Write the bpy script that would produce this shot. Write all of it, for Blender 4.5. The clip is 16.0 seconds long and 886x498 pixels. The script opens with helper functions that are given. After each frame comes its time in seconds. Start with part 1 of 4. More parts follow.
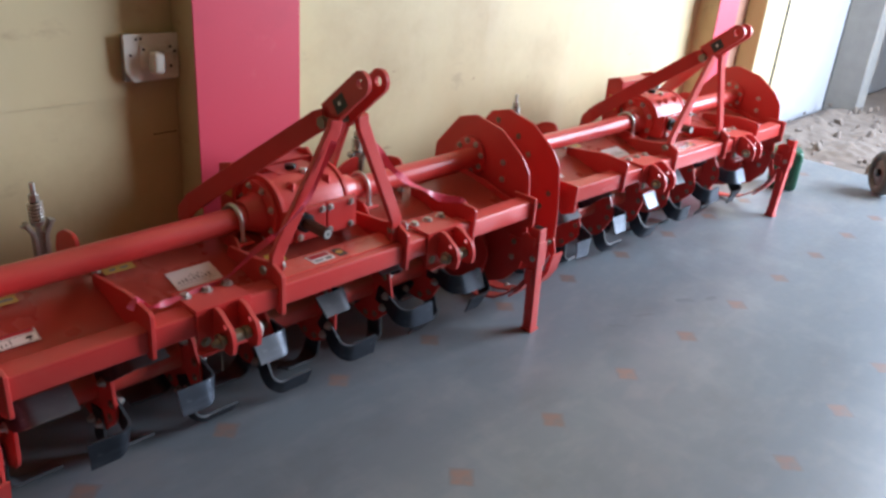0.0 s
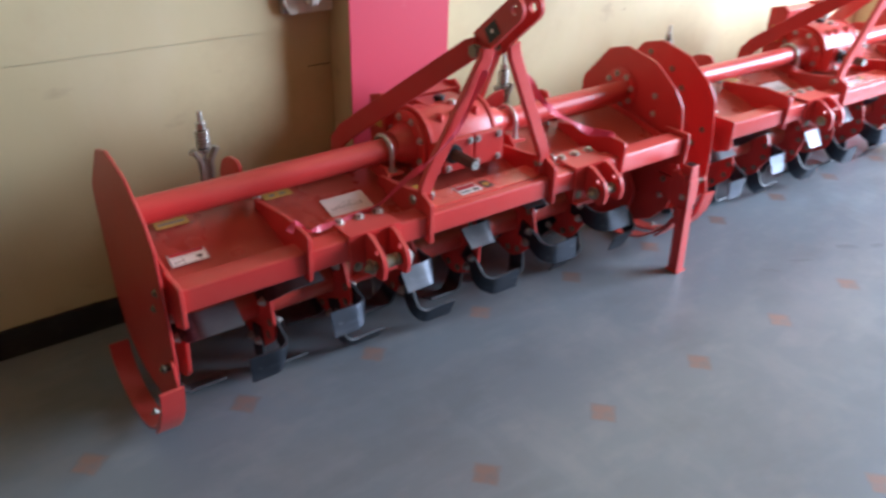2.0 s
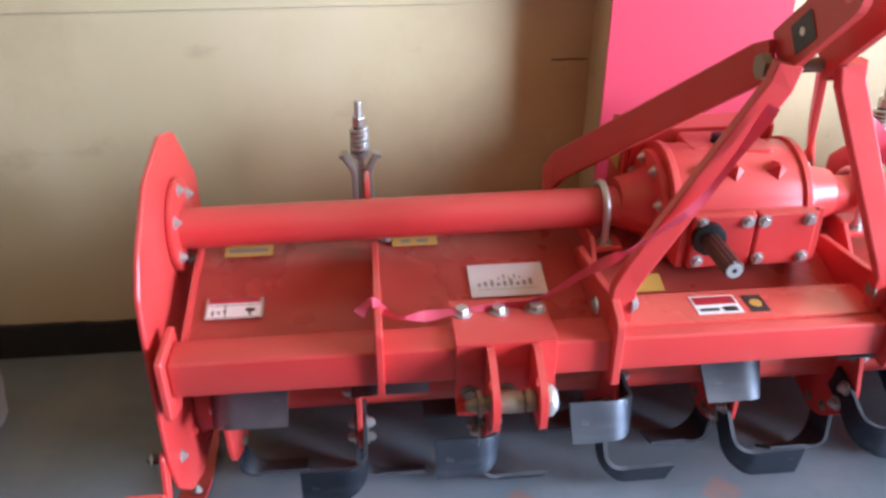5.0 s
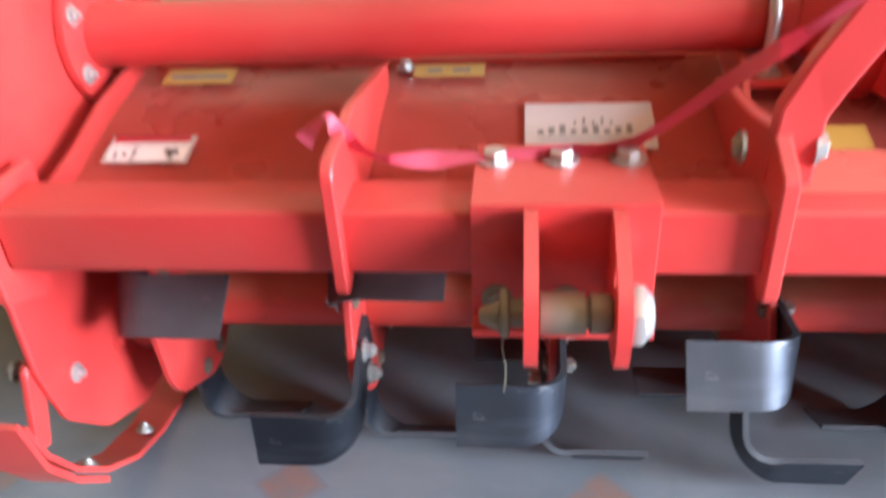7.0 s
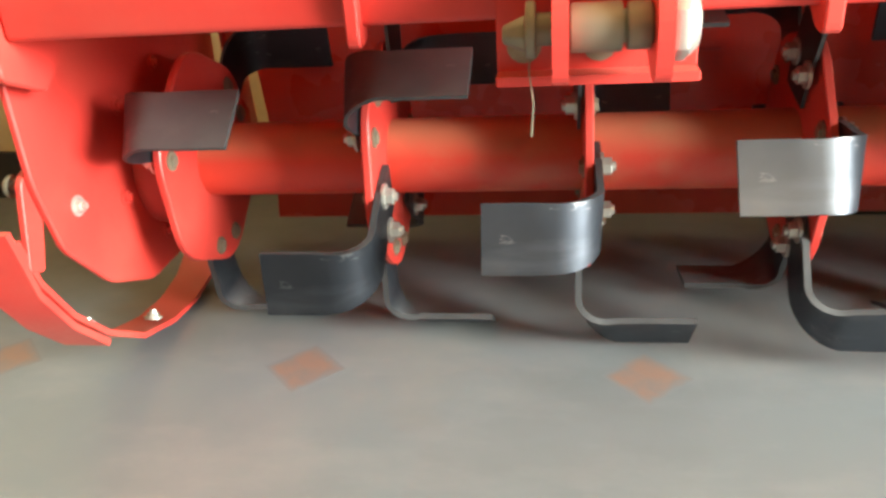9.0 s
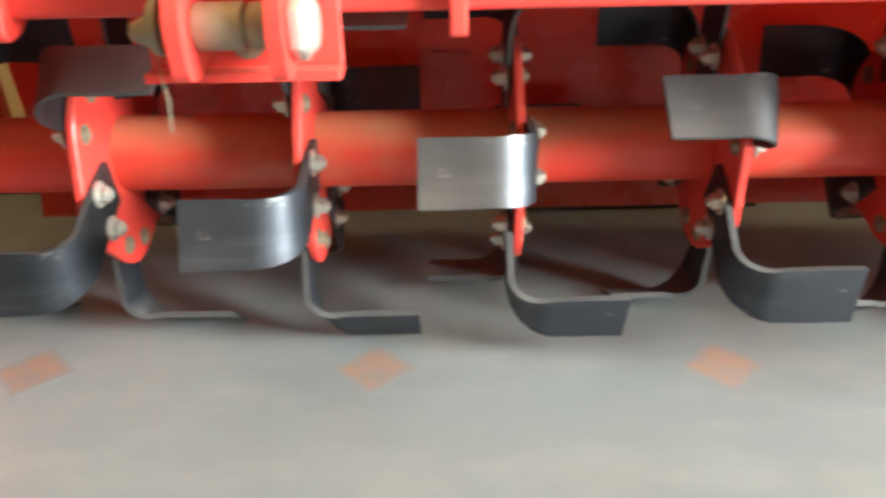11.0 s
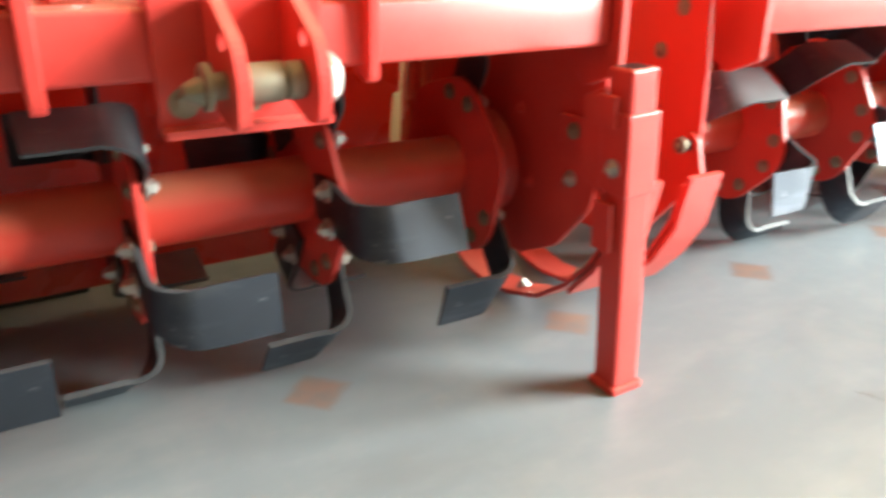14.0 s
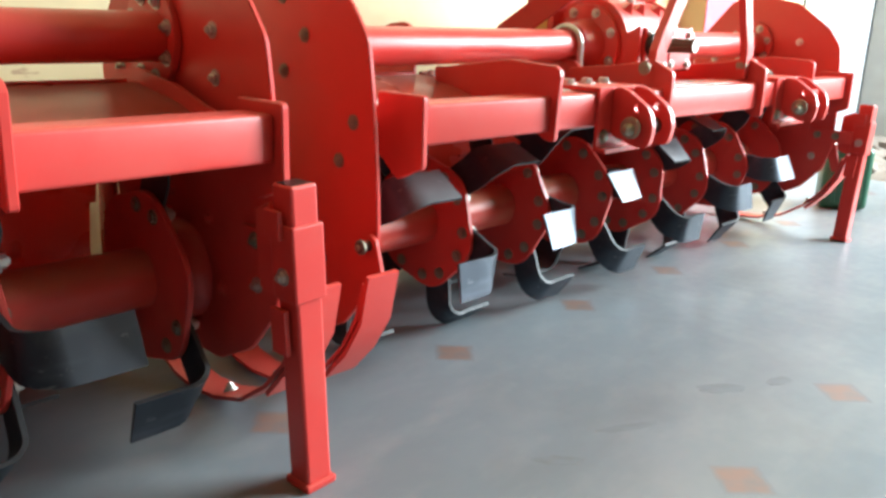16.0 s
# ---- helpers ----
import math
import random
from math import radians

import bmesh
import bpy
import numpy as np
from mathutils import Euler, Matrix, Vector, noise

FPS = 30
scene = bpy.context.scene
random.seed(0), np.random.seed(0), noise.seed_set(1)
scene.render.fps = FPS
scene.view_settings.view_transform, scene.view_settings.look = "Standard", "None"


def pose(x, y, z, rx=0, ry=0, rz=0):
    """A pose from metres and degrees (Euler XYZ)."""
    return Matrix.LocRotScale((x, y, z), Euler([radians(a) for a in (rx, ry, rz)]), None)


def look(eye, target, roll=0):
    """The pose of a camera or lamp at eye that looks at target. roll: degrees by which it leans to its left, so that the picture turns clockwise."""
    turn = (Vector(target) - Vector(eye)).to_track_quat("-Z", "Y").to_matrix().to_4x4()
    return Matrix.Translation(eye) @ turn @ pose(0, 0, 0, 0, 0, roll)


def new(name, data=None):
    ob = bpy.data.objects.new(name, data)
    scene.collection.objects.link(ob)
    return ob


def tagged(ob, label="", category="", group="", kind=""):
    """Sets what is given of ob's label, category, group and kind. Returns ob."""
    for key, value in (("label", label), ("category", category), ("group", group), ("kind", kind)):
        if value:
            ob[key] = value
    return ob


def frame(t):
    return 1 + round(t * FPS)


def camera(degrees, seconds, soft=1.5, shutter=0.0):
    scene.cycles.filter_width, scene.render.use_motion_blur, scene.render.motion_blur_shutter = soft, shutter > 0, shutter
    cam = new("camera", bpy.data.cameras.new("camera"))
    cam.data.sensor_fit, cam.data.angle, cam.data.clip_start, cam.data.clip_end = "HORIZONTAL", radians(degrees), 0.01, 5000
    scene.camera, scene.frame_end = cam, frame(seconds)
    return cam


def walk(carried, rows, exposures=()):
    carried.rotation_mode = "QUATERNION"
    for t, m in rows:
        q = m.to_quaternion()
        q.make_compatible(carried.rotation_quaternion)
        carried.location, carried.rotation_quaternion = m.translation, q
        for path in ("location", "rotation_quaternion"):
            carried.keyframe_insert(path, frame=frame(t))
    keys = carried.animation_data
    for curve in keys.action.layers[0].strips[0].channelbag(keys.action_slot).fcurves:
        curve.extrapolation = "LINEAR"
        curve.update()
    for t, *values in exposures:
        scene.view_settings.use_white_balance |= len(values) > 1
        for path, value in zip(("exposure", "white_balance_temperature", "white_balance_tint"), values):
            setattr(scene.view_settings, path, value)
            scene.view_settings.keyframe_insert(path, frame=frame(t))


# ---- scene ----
cam = camera(58.4, 16.0, soft=2.8, shutter=0.5)
PATH = [
    (0, (0.018, -0.053, 1.557), (1.362, 1.18, 0.734), 4.5),
    (0.5, (0.0, -0.067, 1.575), (1.349, 1.166, 0.761), 5.1),
    (1, (-0.017, -0.07, 1.567), (1.28, 1.211, 0.745), 3.1),
    (1.5, (-0.051, -0.066, 1.557), (1.179, 1.245, 0.681), 2.7),
    (2, (-0.023, -0.027, 1.52), (1.038, 1.367, 0.556), 1.5),
    (2.3, (0.044, 0.002, 1.529), (1.017, 1.449, 0.549), 1.2),
    (2.5, (0.069, 0.021, 1.469), (1.001, 1.533, 0.549), 0.9),
    (2.8, (0.146, 0.034, 1.416), (0.931, 1.609, 0.466), 1.2),
    (3, (0.158, 0.053, 1.406), (0.837, 1.69, 0.479), 0.5),
    (3.2, (0.216, 0.103, 1.407), (0.867, 1.75, 0.477), -0.2),
    (3.5, (0.313, 0.2, 1.37), (0.931, 1.896, 0.509), -1.2),
    (3.7, (0.391, 0.28, 1.353), (0.907, 2.01, 0.492), -2.2),
    (5.8, (0.886, 0.726, 1.203), (0.963, 2.383, 0.086), -0.5),
    (6, (0.9, 0.773, 1.171), (0.969, 2.416, 0.032), -1.6),
    (6.2, (0.915, 0.812, 1.137), (0.998, 2.491, 0.052), -1.3),
    (6.5, (0.919, 0.883, 1.072), (0.909, 2.577, 0.009), -0.9),
    (6.8, (0.935, 0.952, 0.96), (0.82, 2.641, -0.105), -2.0),
    (7, (0.941, 0.985, 0.858), (0.744, 2.683, -0.18), -3.2),
    (7.2, (0.95, 1.008, 0.749), (0.754, 2.731, -0.246), -2.2),
    (7.5, (0.95, 1.019, 0.644), (0.743, 2.797, -0.248), -2.1),
    (7.8, (0.953, 0.986, 0.607), (0.727, 2.761, -0.287), -2.5),
    (8, (0.957, 0.966, 0.593), (0.636, 2.739, -0.274), -4.2),
    (8.2, (0.938, 0.949, 0.587), (0.613, 2.723, -0.276), -4.3),
    (10.3, (1.041, 0.905, 0.568), (0.889, 2.704, -0.292), -2.4),
    (10.5, (1.067, 0.906, 0.573), (0.943, 2.71, -0.282), -1.8),
    (11, (1.147, 0.909, 0.57), (1.133, 2.706, -0.307), -1.3),
    (11.5, (1.232, 0.924, 0.566), (1.378, 2.734, -0.271), -0.4),
    (12, (1.318, 0.934, 0.561), (1.568, 2.747, -0.247), -0.2),
    (12.5, (1.388, 0.938, 0.56), (1.801, 2.699, -0.292), 0.8),
    (13, (1.468, 0.905, 0.551), (1.962, 2.648, -0.298), 0.2),
    (13.5, (1.524, 0.875, 0.568), (2.205, 2.571, -0.244), -0.5),
    (13.8, (1.561, 0.853, 0.579), (2.419, 2.491, -0.183), 0.2),
    (14, (1.585, 0.834, 0.586), (2.543, 2.426, -0.154), 0.5),
    (14.5, (1.63, 0.799, 0.608), (2.833, 2.227, -0.107), 1.1),
    (15, (1.67, 0.743, 0.605), (2.944, 2.144, -0.039), 0.6),
    (15.5, (1.682, 0.726, 0.618), (3.041, 2.061, 0.009), 0.7),
    (16, (1.667, 0.717, 0.64), (3.083, 2.022, 0.099), 1.8),
]
EXPOSURES = [
    (0, 0.02, 5650, 12), (1.0, -0.06, 5650, 12), (1.5, 0.14, 5550, 12), (2.0, 0.48, 5400, 13), (3.0, 0.8, 5200, 15), (3.5, 0.8, 5100, 16), (5.8, 1.4, 5300, 16), (6.5, 1.46, 5300, 16), (7.0, 1.56, 5700, 15),
    (7.5, 2.02, 7300, 6), (8.2, 2.08, 7600, 3), (10.5, 2.25, 7400, 3), (12.5, 2.36, 7400, 4), (13.0, 2.38, 7300, 3), (13.5, 2.26, 7200, 2), (14.0, 1.84, 7000, 1), (14.5, 1.42, 6750, 0), (15, 1.08, 6500, 0), (16, 0.76, 6200, 0),
]
walk(cam, [(t, look(eye, target, roll)) for t, eye, target, roll in PATH], EXPOSURES)
# ---- light ----
world = bpy.data.worlds.new("sky")
scene.world = world
world.use_nodes = True
wn = world.node_tree.nodes
sky = wn.new("ShaderNodeTexSky")
sky.sky_type = "NISHITA"
sky.sun_disc = False
sky.sun_elevation, sky.sun_rotation = radians(55), radians(104)
wn["Background"].inputs["Strength"].default_value = 0.08
world.node_tree.links.new(sky.outputs["Color"], wn["Background"].inputs["Color"])

sun_data = bpy.data.lights.new("sun", "SUN")
sun_data.energy, sun_data.angle, sun_data.color = 2.0, radians(0.5), (1.0, 0.95, 0.87)
sun = new("sun", sun_data)
sun.matrix_world = look((16, -1, 12), (8, 1, 0))


def opening_light(name, eye, target, width, height, energy, color):
    data = bpy.data.lights.new(name, "AREA")
    data.shape, data.size, data.size_y, data.energy, data.color = "RECTANGLE", width, height, energy, color
    ob = new(name, data)
    ob.matrix_world = look(eye, target)
    return ob


# stands in for the daylight that enters by the open east end
opening_light("daylight_east", (7.2, -0.9, 2.2), (1.5, 1.7, 0.4), 2.8, 3.0, 765, (0.89, 0.95, 1.0))

# ---- materials ----
def material(name, color, rough=0.5, metal=0.0, vary=0.12, scale=6.0, fine=60.0, bump=0.05, coat=0.0, stain=None, stain_at=(0.55, 0.75), stain_scale=2.0, rand=0.0, stretch=(1, 1, 1), spec=0.5, marks=(), dust=None, sheen=0.0):
    m = bpy.data.materials.new(name)
    m.use_nodes = True
    nt = m.node_tree
    n, l = nt.nodes, nt.links
    b = n["Principled BSDF"]
    b.inputs["Metallic"].default_value = metal
    b.inputs["Specular IOR Level"].default_value = spec
    b.inputs["Sheen Weight"].default_value = sheen
    b.inputs["Sheen Roughness"].default_value = 0.4
    b.inputs["Sheen Tint"].default_value = (1.0, 0.78, 0.52, 1)
    b.inputs["Coat Weight"].default_value = coat
    b.inputs["Coat Roughness"].default_value = 0.15
    co = n.new("ShaderNodeTexCoord")
    mp = n.new("ShaderNodeMapping")
    mp.inputs["Scale"].default_value = stretch
    l.new(co.outputs["Object"], mp.inputs["Vector"])
    big = n.new("ShaderNodeTexNoise")
    big.inputs["Scale"].default_value, big.inputs["Detail"].default_value = scale, 5
    small = n.new("ShaderNodeTexNoise")
    small.inputs["Scale"].default_value, small.inputs["Detail"].default_value = fine, 3
    for t in (big, small):
        l.new(mp.outputs["Vector"], t.inputs["Vector"])
    mix = n.new("ShaderNodeMix")
    mix.data_type = "RGBA"
    mix.inputs[6].default_value = (*[c * (1 - vary) for c in color], 1)
    mix.inputs[7].default_value = (*[min(1, c * (1 + vary)) for c in color], 1)
    l.new(big.outputs["Fac"], mix.inputs[0])
    out = mix.outputs[2]
    if stain:
        st = n.new("ShaderNodeTexNoise")
        st.inputs["Scale"].default_value, st.inputs["Detail"].default_value = stain_scale, 7
        st.inputs["Roughness"].default_value = 0.62
        l.new(mp.outputs["Vector"], st.inputs["Vector"])
        ramp = n.new("ShaderNodeMapRange")
        ramp.inputs["From Min"].default_value, ramp.inputs["From Max"].default_value = stain_at
        l.new(st.outputs["Fac"], ramp.inputs["Value"])
        mx = n.new("ShaderNodeMix")
        mx.data_type = "RGBA"
        l.new(ramp.outputs["Result"], mx.inputs[0])
        l.new(out, mx.inputs[6])
        mx.inputs[7].default_value = (*stain, 1)
        out = mx.outputs[2]
    for tint, amount, at, size, pull in marks:
        # further coats of marks: smears, scuffs or drips, each with its own stretch
        mp2 = n.new("ShaderNodeMapping")
        mp2.inputs["Scale"].default_value = pull
        mp2.inputs["Location"].default_value = (size, 0.7 * size, 0.3 * size)
        l.new(co.outputs["Object"], mp2.inputs["Vector"])
        mk = n.new("ShaderNodeTexNoise")
        mk.inputs["Scale"].default_value, mk.inputs["Detail"].default_value = size, 6
        mk.inputs["Roughness"].default_value = 0.6
        l.new(mp2.outputs["Vector"], mk.inputs["Vector"])
        r2 = n.new("ShaderNodeMapRange")
        r2.inputs["From Min"].default_value, r2.inputs["From Max"].default_value = at
        r2.inputs["To Max"].default_value = amount
        l.new(mk.outputs["Fac"], r2.inputs["Value"])
        mx = n.new("ShaderNodeMix")
        mx.data_type = "RGBA"
        l.new(r2.outputs["Result"], mx.inputs[0])
        l.new(out, mx.inputs[6])
        mx.inputs[7].default_value = (*tint, 1)
        out = mx.outputs[2]
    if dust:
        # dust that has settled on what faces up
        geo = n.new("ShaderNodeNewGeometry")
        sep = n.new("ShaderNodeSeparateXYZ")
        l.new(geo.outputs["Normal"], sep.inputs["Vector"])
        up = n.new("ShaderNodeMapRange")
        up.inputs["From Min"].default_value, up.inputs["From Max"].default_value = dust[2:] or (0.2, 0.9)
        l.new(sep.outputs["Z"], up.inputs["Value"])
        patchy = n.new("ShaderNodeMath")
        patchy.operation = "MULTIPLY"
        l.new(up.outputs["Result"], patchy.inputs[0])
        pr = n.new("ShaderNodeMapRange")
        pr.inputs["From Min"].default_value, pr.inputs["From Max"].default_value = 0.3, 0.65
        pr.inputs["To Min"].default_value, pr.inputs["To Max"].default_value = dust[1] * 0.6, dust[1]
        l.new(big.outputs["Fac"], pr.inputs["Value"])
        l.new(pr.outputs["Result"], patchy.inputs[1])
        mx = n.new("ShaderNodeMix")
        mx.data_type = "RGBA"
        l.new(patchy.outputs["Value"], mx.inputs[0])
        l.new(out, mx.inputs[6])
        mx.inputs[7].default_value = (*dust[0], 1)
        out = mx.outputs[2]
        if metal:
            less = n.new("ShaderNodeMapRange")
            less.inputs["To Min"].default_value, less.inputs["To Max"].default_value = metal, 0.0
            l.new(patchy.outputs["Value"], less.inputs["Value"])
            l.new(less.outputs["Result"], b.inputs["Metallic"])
    if rand:
        info = n.new("ShaderNodeObjectInfo")
        hs = n.new("ShaderNodeHueSaturation")
        mr = n.new("ShaderNodeMapRange")
        mr.inputs["To Min"].default_value, mr.inputs["To Max"].default_value = 1 - rand, 1 + rand
        l.new(info.outputs["Random"], mr.inputs["Value"])
        l.new(mr.outputs["Result"], hs.inputs["Value"])
        l.new(out, hs.inputs["Color"])
        out = hs.outputs["Color"]
    l.new(out, b.inputs["Base Color"])
    rr = n.new("ShaderNodeMapRange")
    rr.inputs["To Min"].default_value, rr.inputs["To Max"].default_value = max(0.02, rough - 0.1), min(1, rough + 0.1)
    l.new(small.outputs["Fac"], rr.inputs["Value"])
    l.new(rr.outputs["Result"], b.inputs["Roughness"])
    if bump:
        bp = n.new("ShaderNodeBump")
        bp.inputs["Strength"].default_value, bp.inputs["Distance"].default_value = bump, 0.004
        l.new(small.outputs["Fac"], bp.inputs["Height"])
        l.new(bp.outputs["Normal"], b.inputs["Normal"])
    return m


RED = material("red_enamel", (0.54, 0.038, 0.033), 0.36, vary=0.08, scale=4, fine=220, bump=0.02, coat=0.06, sheen=0.03, spec=0.42, stain=(0.54, 0.066, 0.052), stain_at=(0.45, 0.8), stain_scale=5, dust=((0.52, 0.24, 0.19), 0.18))
# settled dust, its up-facing tint lightened to make up for missing overhead light
DUSTY = material("dusty_red_enamel", (0.64, 0.055, 0.042), 0.28, vary=0.1, scale=5, fine=7, bump=0.0, stain=(0.56, 0.09, 0.065), stain_at=(0.45, 0.8), stain_scale=4, dust=((0.66, 0.19, 0.13), 0.42), coat=0.35, sheen=0.18)
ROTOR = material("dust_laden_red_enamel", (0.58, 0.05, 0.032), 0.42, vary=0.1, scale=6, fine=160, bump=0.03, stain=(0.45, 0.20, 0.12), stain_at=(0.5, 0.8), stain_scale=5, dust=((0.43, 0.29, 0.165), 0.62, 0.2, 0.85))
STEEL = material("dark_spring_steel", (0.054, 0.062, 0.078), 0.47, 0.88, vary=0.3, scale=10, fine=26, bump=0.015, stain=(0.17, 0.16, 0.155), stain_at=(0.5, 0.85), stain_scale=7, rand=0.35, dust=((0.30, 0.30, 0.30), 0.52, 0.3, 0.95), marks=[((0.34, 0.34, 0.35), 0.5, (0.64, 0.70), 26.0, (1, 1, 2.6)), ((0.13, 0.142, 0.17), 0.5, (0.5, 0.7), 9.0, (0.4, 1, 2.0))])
RIM = material("sheared_steel_edge", (0.055, 0.057, 0.062), 0.6, 0.3, vary=0.3, scale=30, fine=120, bump=0.03)
ZINC = material("zinc_plated_steel", (0.52, 0.51, 0.48), 0.36, 0.7, vary=0.15, scale=30, fine=200, bump=0.02)
BRASSY = material("yellow_passivated_steel", (0.27, 0.246, 0.186), 0.55, 0.65, vary=0.2, scale=25, fine=200, bump=0.02)
BLACK = material("black_oiled_steel", (0.02, 0.02, 0.022), 0.35, 0.5, vary=0.3, scale=20, fine=150)
CREAM = material("cream_wall_paint", (0.59, 0.49, 0.278), 0.62, vary=0.06, scale=1.2, fine=45, bump=0.08, stain=(0.44, 0.33, 0.18), stain_at=(0.52, 0.80), stain_scale=1.5, marks=[((0.65, 0.555, 0.36), 0.5, (0.52, 0.7), 2.6, (1, 1, 0.35)), ((0.40, 0.30, 0.18), 0.6, (0.62, 0.72), 7.0, (0.5, 1, 1)), ((0.34, 0.22, 0.13), 0.8, (0.70, 0.73), 5.0, (1, 1, 2.5))])
PINK = material("pink_wall_paint", (0.60, 0.050, 0.088), 0.5, vary=0.05, scale=2, fine=60, bump=0.06, stain=(0.66, 0.14, 0.16), stain_at=(0.6, 0.85), stain_scale=6, marks=[((0.80, 0.70, 0.66), 0.9, (0.745, 0.765), 16.0, (0.5, 1, 1.6)), ((0.46, 0.04, 0.07), 0.5, (0.55, 0.7), 2.2, (1, 1, 1.5))])
# the jamb's shade and red bounce, put into the wall's colour
JAMB_SHADE = material("wall_jamb_shade", (0.34, 0.165, 0.105), 0.6, vary=0.1, scale=2, fine=50, bump=0.06, stain=(0.42, 0.24, 0.16), stain_at=(0.5, 0.8), stain_scale=4)
SKIRT = material("black_skirting_paint", (0.018, 0.017, 0.015), 0.45, vary=0.3, scale=9, fine=80, bump=0.1, stain=(0.05, 0.045, 0.04), stain_at=(0.55, 0.8), stain_scale=12)
FLOOR = material("blue_grey_cement_floor", (0.163, 0.187, 0.205), 0.37, vary=0.12, scale=1.6, fine=30, bump=0.02, stain=(0.21, 0.224, 0.233), stain_at=(0.5, 0.78), stain_scale=2.2, spec=0.6, marks=[((0.255, 0.265, 0.27), 0.4, (0.5, 0.72), 4.5, (1, 2.2, 1)), ((0.12, 0.125, 0.13), 0.4, (0.52, 0.72), 2.4, (1, 1.7, 1)), ((0.29, 0.30, 0.30), 0.3, (0.55, 0.7), 1.5, (2.2, 1, 1)), ((0.26, 0.215, 0.175), 0.5, (0.6, 0.75), 1.1, (1, 1, 1))])
DOT = material("orange_terracotta_inlay", (0.238, 0.150, 0.122), 0.42, vary=0.15, scale=30, fine=30, bump=0.035, spec=0.6, stain=(0.155, 0.150, 0.150), stain_at=(0.42, 0.72), stain_scale=22, rand=0.18)
SCUFF = material("dark_floor_scuff", (0.150, 0.162, 0.174), 0.40, vary=0.25, scale=30, fine=60, bump=0.02, stain=(0.16, 0.18, 0.195), stain_at=(0.45, 0.62), stain_scale=28)
WHITEWASH = material("whitewashed_plaster", (0.46, 0.49, 0.54), 0.8, vary=0.06, scale=2, fine=30, bump=0.2, stain=(0.37, 0.39, 0.42), stain_at=(0.52, 0.8), stain_scale=1.6)
CONCRETE = material("grey_concrete", (0.30, 0.30, 0.29), 0.85, vary=0.2, scale=8, fine=50, bump=0.3)
EARTH = material("dusty_earth", (0.15, 0.128, 0.111), 0.95, vary=0.25, scale=4, fine=40, bump=0.7, stain=(0.125, 0.105, 0.09), stain_at=(0.45, 0.7), stain_scale=6)
STONE = material("broken_stone", (0.15, 0.128, 0.112), 0.9, vary=0.25, scale=10, fine=60, bump=0.5, rand=0.25)
# for the ceiling out of view; ochre is picked to bounce warm fill
CEIL = material("warm_bounce_ceiling", (0.66, 0.43, 0.21), 0.8, vary=0.06, scale=1.5, fine=40, bump=0.1)
CAST = material("grey_cast_steel", (0.40, 0.37, 0.335), 0.52, 0.35, vary=0.2, scale=25, fine=140, bump=0.06)
BAKELITE = material("ivory_plastic", (0.74, 0.70, 0.62), 0.38, vary=0.08, scale=15, fine=80, stain=(0.44, 0.34, 0.24), stain_at=(0.52, 0.82), stain_scale=16)
WHITE = material("white_label_film", (0.80, 0.79, 0.76), 0.4, vary=0.06, scale=30, fine=100, bump=0.0)
YELLOW = material("yellow_label_film", (0.58, 0.35, 0.07), 0.42, vary=0.14, scale=25, fine=100, bump=0.0)
INK = material("black_print", (0.03, 0.03, 0.03), 0.45, vary=0.2, scale=40, fine=100, bump=0.0)
GREYINK = material("faded_grey_print", (0.22, 0.21, 0.20), 0.45, vary=0.3, scale=60, fine=100, bump=0.0)
REDINK = material("dark_red_print", (0.40, 0.02, 0.03), 0.45, vary=0.1, scale=40, fine=100, bump=0.0)
ALU = material("aluminium_plate", (0.62, 0.60, 0.58), 0.42, 0.35, vary=0.1, scale=20, fine=150, bump=0.02)
RIBBON = material("pink_satin_ribbon", (0.74, 0.12, 0.18), 0.33, vary=0.15, scale=30, fine=250, bump=0.05)
CLOTH = material("grey_white_cloth", (0.50, 0.48, 0.46), 0.85, vary=0.15, scale=18, fine=350, bump=0.4, stain=(0.30, 0.27, 0.25), stain_at=(0.5, 0.8), stain_scale=9)
WEB = material("black_webbing", (0.022, 0.022, 0.024), 0.7, vary=0.3, scale=40, fine=400, bump=0.4)
RUBBER = material("worn_tyre_rubber", (0.055, 0.06, 0.055), 0.75, vary=0.2, scale=12, fine=90, bump=0.3, stain=(0.15, 0.14, 0.12), stain_at=(0.5, 0.8), stain_scale=8)
GREEN = material("green_plastic", (0.012, 0.088, 0.045), 0.35, vary=0.15, scale=12, fine=100)
# dark brown for unseen walls, so that they return little light
DIM = material("bounce_damping_wall", (0.12, 0.07, 0.032), 0.7, vary=0.15, scale=1.2, fine=45, bump=0.08)
FADED = material("dull_red_paint", (0.34, 0.075, 0.055), 0.55, vary=0.15, scale=40, fine=160, bump=0.03)
RUSTY = material("rust_brown_steel", (0.075, 0.034, 0.028), 0.42, 0.3, vary=0.3, scale=25, fine=150)


